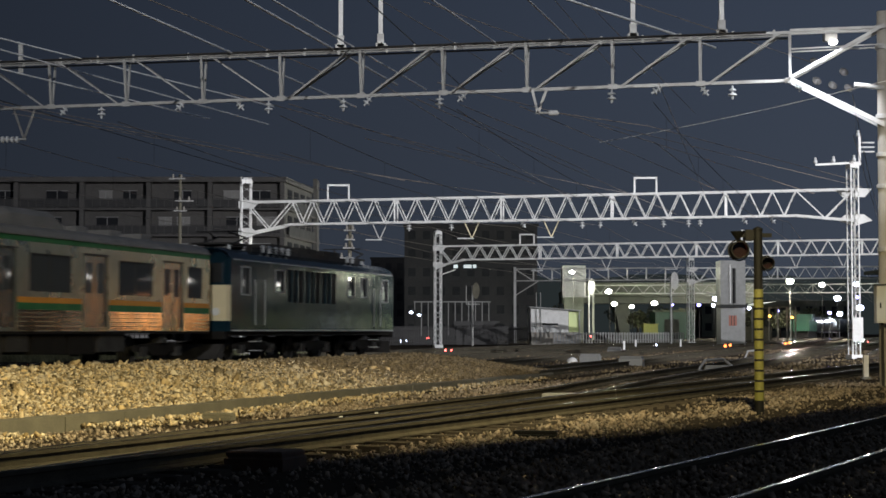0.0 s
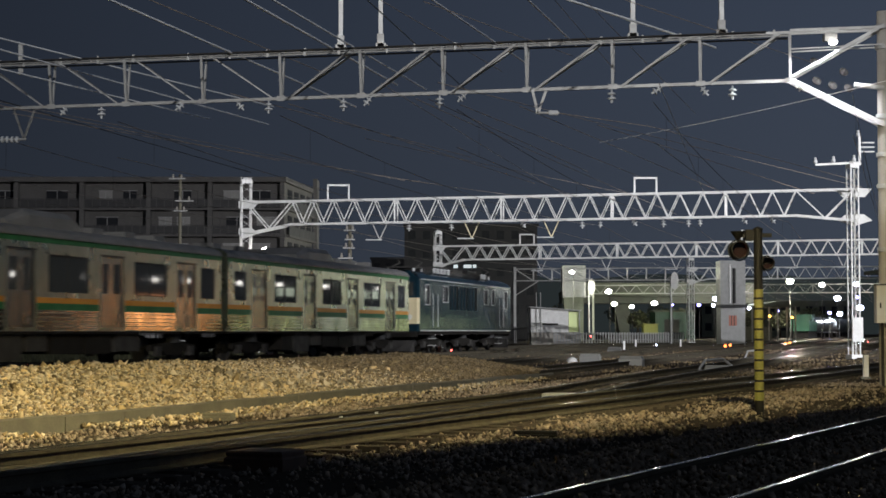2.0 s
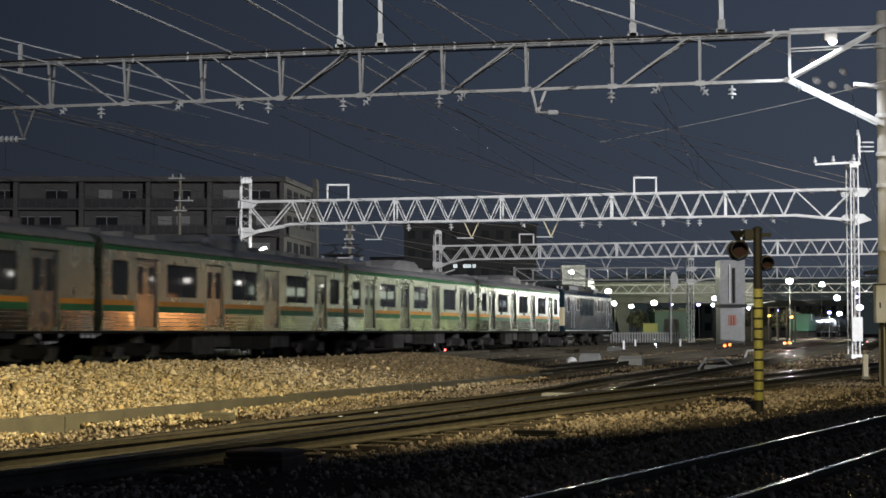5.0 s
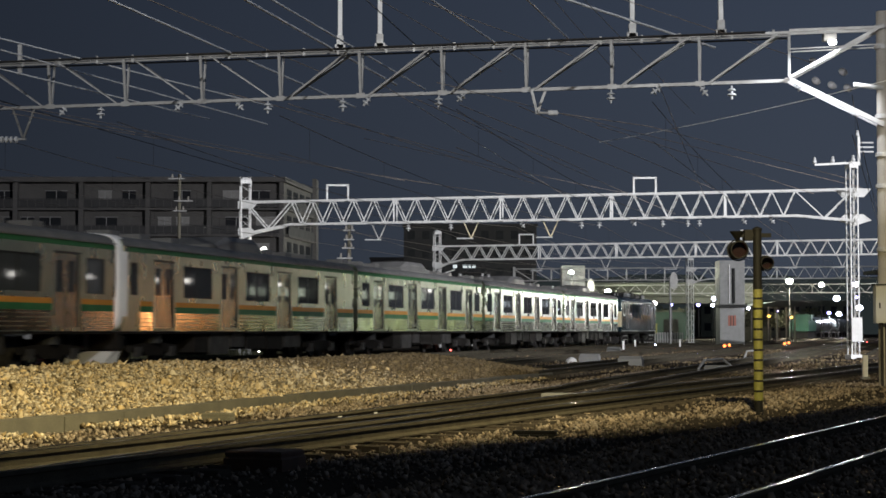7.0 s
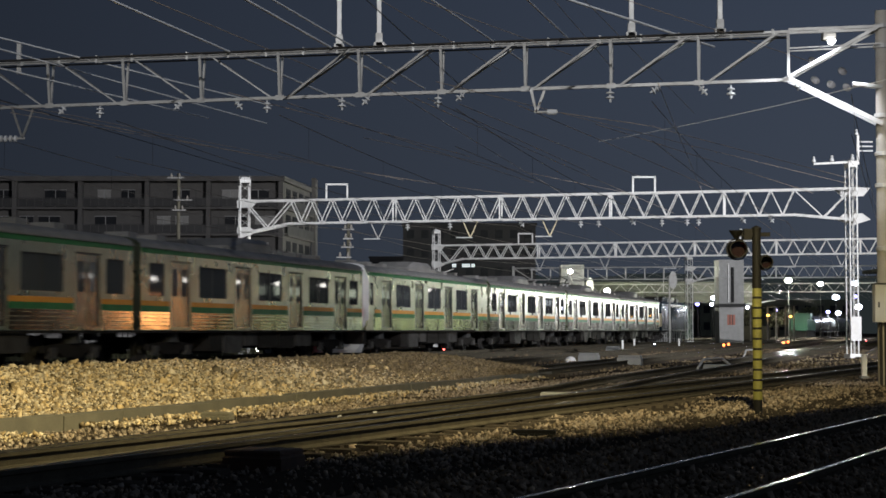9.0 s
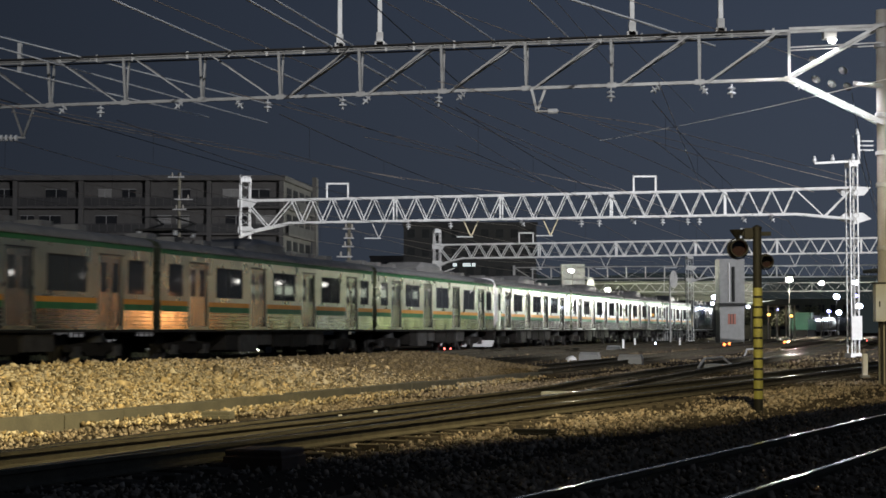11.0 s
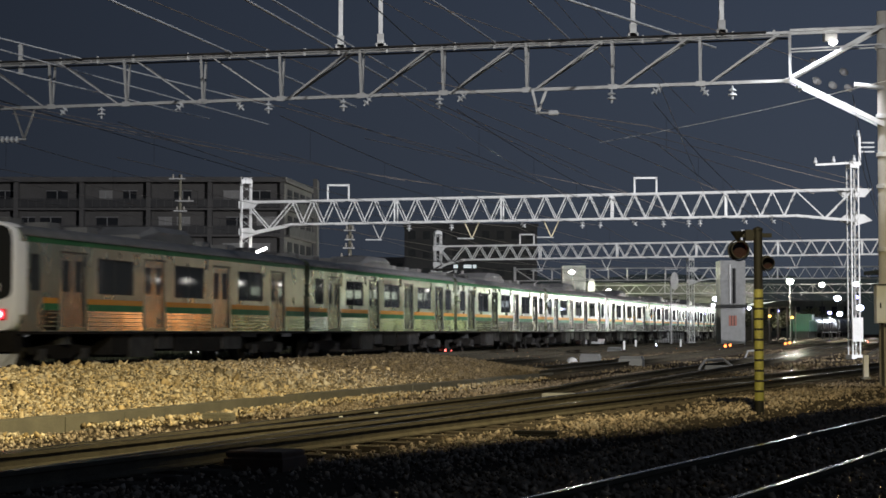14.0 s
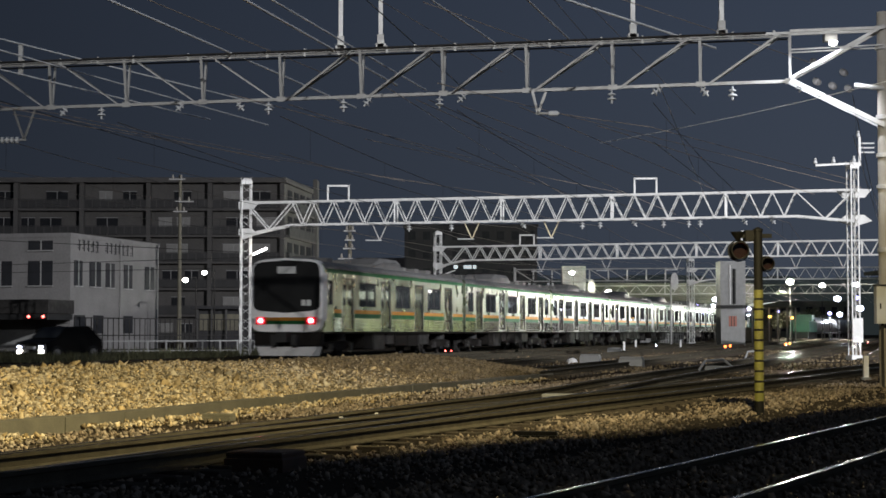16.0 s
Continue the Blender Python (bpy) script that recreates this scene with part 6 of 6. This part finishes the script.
def towers():
    t = thing("concrete_tower", "plain grey concrete water tower behind the hut", "tower", at=pose(14.1, 200, 0))
    part("shaft", Geo().box(0.2, 2.5, 0.2, 2.4, -0.2, 4.99), DECK, t)
    part("tank", Geo().box(0, 2.75, 0, 2.7, 5.0, 8.75), GREY_PAINT, t)
    t = thing("signal_cabin", "narrow grey signal cabin with a reddish lit window", "signal cabin", at=pose(22.95, 140, 0))
    part("base_room", Geo().box(0, 2.0, 0.1, 2.4, -0.2, 2.95), GREY_PAINT, t)
    part("ledge", Geo().box(-0.1, 2.15, -0.15, 2.6, 2.96, 3.2), RUBBER, t)
    part("upper_room", Geo().box(-0.02, 2.05, 0.05, 2.4, 3.21, 6.85), GREY_PAINT, t)
    w = part("window", Geo().box(0.65, 1.3, 0.03, 0.09, 1.45, 2.3), WALL_BRICK_LIT, t, "dim red-lit window")
    for x in (0.86, 1.08):
        part("window_bar", Geo().box(x - 0.03, x + 0.03, 0.0, 0.028, 1.45, 2.3), RUBBER, w)
    part("pipe", Geo().tube((0.75, -0.05, 3.3), (0.75, -0.05, 6.5), 0.06), WHITE_FRP, t)
    part("pipe", Geo().tube((1.1, -0.05, 3.3), (1.1, -0.05, 6.2), 0.12), RUBBER, t)
    part("eave_lamp", Geo().lathe([(0.03, -0.15), (0.14, -0.05), (0.12, 0.1)], (2.3, -0.1, 2.9), 10), LAMP_COOL, t)


towers()


def disc_signal(x, y, z, label, mat, base=-0.2, r=1.0):
    t = thing("line_signal", label, "signal", "line signals")
    part("post", Geo().tube((x, y, base), (x, y, z + 0.4), 0.09, 0.07, 10), GALV, t)
    g = Geo()
    n = 16
    lp = lambda yy, k: [(x + 0.28 + 0.42 * r * k * math.cos(2 * math.pi * i / n), yy, z + 0.95 * r * k * math.sin(2 * math.pi * i / n) * (1.0)) for i in range(n)]
    g.loft([lp(y - 0.2, 1), lp(y - 0.12, 1), lp(y + 0.0, 0.8)])
    part("backboard", g, mat, t)
    part("cage", Geo().bar((x - 0.5, y, z - 1.1), (x + 0.6, y, z - 1.1), 0.06).bar((x - 0.5, y, z + 0.4), (x - 0.5, y, z - 1.1), 0.05), GALV, t)


disc_signal(16.8, 195, 6.1, "tall signal post with a pale oval backboard", GALV)
disc_signal(19.5, 145, 5.3, "tall signal post with a pale oval backboard", GALV, -0.2, 0.8)
disc_signal(2.4, 138, 4.3, "tall signal post with a brownish oval backboard", CURB_CONCRETE, -0.2, 0.7)


def overpass():
    t = thing("road_overpass", "concrete road overpass crossing the far yard", "overpass")
    part("deck", Geo().box(18, 47, 255, 264, 6.2, 7.0), DECK, t)
    part("parapet", Geo().box(18, 47, 254.7, 254.98, 6.3, 8.3), DECK, t)
    part("soffit_beam", Geo().box(18, 47, 256, 263, 5.2, 6.19), DECK, t)
    for x in (27.5, 45):
        part("pier", Geo().add([(x - 0.5, 257, -0.2), (x + 0.7, 257, -0.2), (x + 0.7, 262, -0.2), (x - 0.5, 262, -0.2), (x - 1.6, 257, 5.19), (x + 0.9, 257, 5.19), (x + 0.9, 262, 5.19), (x - 1.6, 262, 5.19)],
                                 [(0, 3, 2, 1), (4, 5, 6, 7), (0, 1, 5, 4), (1, 2, 6, 5), (2, 3, 7, 6), (3, 0, 4, 7)]), DECK, t)


overpass()


def green_store():
    t = thing("green_shed", "dark green flat shed in the far yard", "shed")
    part("wall", Geo().box(28.8, 34.0, 230, 236, -0.2, 3.6), ENGINE_GREEN, t)
    part("roof", Geo().box(28.5, 34.3, 229.6, 236.4, 3.61, 3.85), DECK, t)
    part("door", Geo().box(30.0, 32.0, 229.9, 229.97, -0.1, 2.6), UNDER_GREY, t)
    t = thing("yellow_skip", "low yellow container in the far yard", "container")
    part("body", Geo().box(26.6, 28.5, 225, 227, 0.6, 1.9), YELLOW_PAINT, t)
    part("base", Geo().box(26.7, 28.4, 225.1, 226.9, -0.2, 0.59), RUBBER, t)
    part("rim", Geo().box(26.5, 28.6, 224.9, 227.1, 1.91, 2.0), YELLOW_PAINT, t)


green_store()


def city_block(x, y, w, d, h, rows, cols, lit, seed, mat=CITY):
    t = thing("city_building", "dark distant building block with a few lit windows" if lit else "dark distant building block", "building", "distant buildings")
    part("wall", Geo().box(x, x + w, y, y + d, -0.2, h), mat, t)
    part("roof", Geo().box(x - 0.2, x + w + 0.2, y - 0.2, y + d + 0.2, h + 0.004, h + 0.4), mat, t)
    rng = random.Random(seed)
    for i in range(rows):
        for j in range(cols):
            a, z = x + w * (j + 0.25) / cols, h * (i + 0.3) / rows
            part("window", Geo().box(a, a + 0.5 * w / cols, y - 0.06, y - 0.02, z, z + 0.45 * h / rows), ROOM_WHITE if rng.random() < lit else APT_DARK, t)


city_block(-5.8, 255, 20, 14, 16.8, 6, 9, 0.0, 4)
for x, z, w in ((1.6, 10.5, 0.6), (3.1, 10.5, 1.2), (4.5, 10.5, 0.5)):
    t = thing("lit_office_window", "small white lit window on the dark block", "window", "lit windows")
    part("pane", Geo().box(x, x + w, 254.8, 254.87, z, z + 0.5), DIM_WINDOW, t)
    part("frame", Geo().box(x - 0.06, x + w + 0.06, 254.87, 254.94, z - 0.06, z + 0.76), CITY, t)
city_block(-14, 330, 9, 12, 15, 5, 4, 0.0, 5)
city_block(58, 380, 34, 15, 7.5, 2, 12, 0.0, 7, DECK)
city_block(-120, 330, 60, 20, 14, 5, 14, 0.03, 8)
city_block(120, 400, 60, 20, 16, 5, 14, 0.1, 9)
city_block(1.2, 150, 3.6, 5, 1.5, 1, 3, 0, 10, RAILING)


def far_ridge():
    """The wooded skyline beyond the town; a faint glow of its own stands in for night haze."""
    m = material("haze_glow_ridge", (0.018, 0.023, 0.023), (0.012, 0.015, 0.015), 1.0, 0, 0.02, spec=0.0)
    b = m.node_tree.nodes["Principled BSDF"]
    # emission lifts the ridge to the tone that haze would give it
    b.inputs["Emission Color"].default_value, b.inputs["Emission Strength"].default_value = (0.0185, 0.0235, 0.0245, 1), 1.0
    g = Geo()
    xs = list(np.linspace(-60, 420, 161))
    top = [22.0 + 2.2 * noise.noise(Vector((x * 0.03, 1, 0))) + 1.6 * noise.noise(Vector((x * 0.16, 4, 0))) + 0.7 * noise.noise(Vector((x * 0.7, 8, 0))) for x in xs]
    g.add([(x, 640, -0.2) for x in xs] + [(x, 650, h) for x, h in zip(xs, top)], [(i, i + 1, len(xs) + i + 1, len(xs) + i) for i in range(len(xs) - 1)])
    tagged(part("backdrop", g, m), "wooded ridge beyond the town, faintly glowing in place of night haze", "backdrop", kind="structure")


far_ridge()


def balcony_frame():
    t = thing("steel_rack", "open steel rack of upright posts behind the fence", "rack")
    for i in range(12):
        x = -2.6 + i * 0.62
        part("upright", Geo().bar((x, 156, 0.6), (x, 156, 3.7), 0.08), GREY_PAINT, t)
    part("beam", Geo().bar((-2.7, 156, 3.7), (4.4, 156, 3.7), 0.1), GREY_PAINT, t)
    part("base", Geo().box(-2.7, 4.4, 155.5, 158, -0.2, 0.6), CITY, t)


balcony_frame()


def trees():
    rng = random.Random(12)
    for x, y, h in ((38, 300, 6), (30, 290, 6), (20, 285, 6), (8, 270, 6), (34, 240, 4.5), (27, 235, 4), (52, 262, 4.2), (54.5, 266, 4.6), (62, 330, 6), (49, 275, 4.5), (74, 340, 6)):
        t = thing("tree", "dark leafy tree in the far distance", "tree", "distant trees")
        part("trunk", Geo().tube((x, y, -0.2), (x, y, h * 0.5), 0.25, 0.12), TREE_BARK, t)
        for i in range(4):
            part("limb", Geo().tube((x, y, h * 0.35), (x + rng.uniform(-2, 2), y + rng.uniform(-1, 1), h * 0.75), 0.1, 0.03, 6), TREE_BARK, t)
        g = Geo()
        for i in range(420):
            a, b, r = rng.uniform(0, 6.28), rng.uniform(-1, 1), rng.random() ** 0.4
            p = Vector((x + 0.38 * h * r * math.cos(a) * math.sqrt(1 - b * b), y + 0.3 * h * r * math.sin(a), h * 0.65 + 0.33 * h * r * b))
            q = [p + Vector((rng.uniform(-0.35, 0.35), rng.uniform(-0.35, 0.35), rng.uniform(-0.35, 0.35))) for _ in range(3)]
            g.add(q, [(0, 1, 2)])
        part("crown", g, WEED, t)


trees()


def freight_train():
    t = thing("freight_locomotive", "green shunting locomotive standing in the far yard", "locomotive", at=pose(53.6, 255, 0, 0, 0, -18))
    part("body", Geo().box(-1.4, 1.4, 0, 12, 1.0, 2.6), ENGINE_GREEN, t)
    part("cab", Geo().box(-1.4, 1.4, 4, 7, 2.61, 3.6), ENGINE_GREEN, t)
    part("running_gear", Geo().box(-1.2, 1.2, 0.5, 11.5, -0.01, 0.99), UNDER, t)
    d = Vector((math.sin(radians(18)), math.cos(radians(18)), 0))
    first = None
    for i in range(6):
        p = Vector((53.6, 255, 0)) + d * (13 + 13.5 * i)
        if first is None:
            w = thing("tank_wagon", "grey cylindrical tank wagon in the far yard", "tank wagon", "tank wagons")
            part("tank", Geo().tube((0, 0.3, 2.1), (0, 12.3, 2.1), 1.25, None, 18), TANK_GREY, w, "", True)
            part("dome", Geo().tube((0, 6, 3.2), (0, 6, 3.7), 0.4), TANK_GREY, w)
            part("underframe", Geo().box(-1.2, 1.2, 0, 12.6, 0.7, 0.95), UNDER, w)
            for y in (2, 10.6):
                part("bogie", Geo().box(-1.0, 1.0, y - 1.1, y + 1.1, -0.0, 0.69), UNDER, w)
            first = w
            w.matrix_basis = pose(p.x, p.y, 0, 0, 0, -18)
        else:
            copy_thing(first, pose(p.x, p.y, 0, 0, 0, -18))


freight_train()


def platform_shed():
    t = thing("platform_shelter", "dim platform shelter with a pitched roof in the far yard", "shelter")
    part("roof", Geo().add([(32.5, 180, 3.6), (35.6, 180, 4.2), (37.9, 180, 3.6), (32.5, 195, 3.6), (35.6, 195, 4.2), (37.9, 195, 3.6)], [(0, 1, 4, 3), (1, 2, 5, 4), (0, 2, 1), (3, 4, 5), (0, 3, 5, 2)]), DECK, t)
    for x in (32.9, 33.8, 34.7, 35.6, 36.6, 37.5):
        part("post", Geo().bar((x, 180.5, -0.2), (x, 180.5, 3.6), 0.14), CONCRETE, t)
    part("back_wall", Geo().box(32.8, 37.6, 194, 194.2, -0.2, 1.5), CURB_CONCRETE, t)


platform_shed()


def station_front():
    """The lit station side facing the tracks, well to the right of the yard; the train mirrors it."""
    t = thing("station_building", "station building with warm and greenish lit windows facing the tracks", "station")
    part("wall", Geo().box(39.0, 46, 70, 150, -0.2, 6), CITY, t)
    part("roof", Geo().box(37.5, 47, 69, 151, 6.01, 6.3), DECK, t)
    for y0, y1, m, lab in ((101.6, 105.4, ROOM_WARM, "warm lit window"), (113.3, 115.2, ROOM_GREEN, "greenish lit window"),
                           (117.6, 120.2, ROOM_GREEN, "greenish lit window"), (123.7, 128.2, ROOM_WHITE, "white lit window"), (129.7, 134.2, ROOM_GREEN, "greenish lit window"),
                           (136.6, 140.8, ROOM_GREEN, "greenish lit window"), (142.5, 146.5, ROOM_GREEN, "greenish lit window")):
        w = part("window", Geo().box(38.95, 38.99, y0, y1, 1.05, 3.5 if m is ROOM_WARM else 2.15), m, t, lab)
        for k2 in range(1, 4):
            z = 1.05 + 0.28 * k2
            part("mullion", Geo().box(38.88, 38.94, y0, y1, z - 0.03, z + 0.03), GREY_PAINT, w)
        for k2 in range(1, 5):
            y = y0 + (y1 - y0) * k2 / 5
            part("mullion", Geo().box(38.87, 38.94, y - 0.05, y + 0.05, 1.05, 2.15), GREY_PAINT, w)
    for y0, y1 in ((114.6, 116.4), (118.0, 121.6), (127.2, 130.4), (131.2, 135.0), (138.2, 140.0)):
        w = part("upper_window", Geo().box(38.95, 38.99, y0, y1, 3.75, 4.4), ROOM_BRIGHT, t, "greenish lit upper window")
        for k2 in range(1, 4):
            y = y0 + (y1 - y0) * k2 / 4
            part("mullion", Geo().box(38.87, 38.94, y - 0.05, y + 0.05, 3.75, 4.4), GREY_PAINT, w)
    for y in (88, 95, 101.5, 105, 111, 116, 122, 130, 138, 146):
        part("canopy_lamp", Geo().lathe([(0.03, -0.2), (0.16, -0.1), (0.18, 0.0), (0.1, 0.12)], (37.3, y, 4.6), 10), LAMP_WHITE, t, "glowing canopy lamp", True)
        part("lamp_rod", Geo().bar((37.3, y, 4.7), (37.6, y, 6.05), 0.04), GALV, t)


station_front()


def lamp_post(x, y, z, label):
    t = thing("flood_mast", label, "light mast", "flood masts")
    part("post", Geo().tube((x, y, -0.2), (x, y, z), 0.12, 0.08, 12), GALV, t)
    part("crossbar", Geo().bar((x - 0.5, y, z), (x + 0.5, y, z), 0.08), GALV, t)
    return t


sodium_mast = lamp_post(5.6, 12.6, 10.2, "slim grey mast of the sodium floodlight with added shade plates")
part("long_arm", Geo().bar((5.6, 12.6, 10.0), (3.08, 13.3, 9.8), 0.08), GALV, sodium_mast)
# tray and visor: unseen plates added to shape where the sodium light falls
part("shade_tray", Geo().box(-0.5, 3.2, -4.5, 4.5, 8.67, 8.69, pose(3.08, 13.3, 0, 0, 0, -40.2)), GALV, sodium_mast, "unseen steel tray added to shade the near rails")
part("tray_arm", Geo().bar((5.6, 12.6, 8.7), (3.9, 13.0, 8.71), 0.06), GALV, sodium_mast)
part("visor", Geo().box(-3.2, 3.2, 1.2, 1.22, 9.24, 10.4, pose(3.08, 13.3, 0, 0, 0, 25)), GALV, sodium_mast, "unseen plate added to keep the lamp off the gantry")
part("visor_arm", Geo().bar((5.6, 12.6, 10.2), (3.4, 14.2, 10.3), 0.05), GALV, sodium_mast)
# mast added out of view for the spot on the farther gantries
lamp_post(60.8, 9.4, 34.4, "tall grey mast added for the unseen far gantry spot")
# another added mast out of view; no lamp stands on it
lamp_post(31.6, 62.3, 8.4, "grey mast added right of the view, without a lamp")


# ---- motion ----
def motions():
    turn = -THETA
    for i, c in enumerate(CARS):
        rows = []
        for t, s in COUPLING:
            p = yard(s - CAR_PITCH * (i + 1) + 0.25, 0)
            rows.append((t, pose(p.x, p.y, 0, 0, 0, turn)))
        walk(c, rows)
    walk(LOCO, [(t, pose(*yard(s + 1.45, 0), 0, 0, turn)) for t, s in COUPLING])
    walk(ROAD_CAR, [(t, pose(x, y, -0.19, 0, 0, a)) for t, x, y, a in ((0, -6.3, 75.8, -118), (11.0, -6.35, 75.8, -118), (13.2, -7.0, 75.7, -112), (14.0, -9.2, 75.3, -72),
                                                                      (14.5, -11.2, 74.8, -48), (15.0, -12.5, 74.4, -38), (15.5, -13.8, 73.8, -30), (16.0, -16.4, 72.8, -30))])
    for drum, x, y, z in DRUMS:
        rows = [(0, pose(x, y, z, 0, 0, 180))]
        for a, b in LIT:
            rows += [(a - 0.067, pose(x, y, z, 0, 0, 180)), (a - 0.033, pose(x, y, z, 0, 0, 100)), (a, pose(x, y, z, 0, 0, 45)), (a + 0.033, pose(x, y, z)),
                     (b - 0.033, pose(x, y, z)), (b, pose(x, y, z, 0, 0, -45)), (b + 0.033, pose(x, y, z, 0, 0, -100)), (b + 0.067, pose(x, y, z, 0, 0, -180))]
        rows.append((16, pose(x, y, z, 0, 0, -180)))
        walk(drum, rows)


motions()
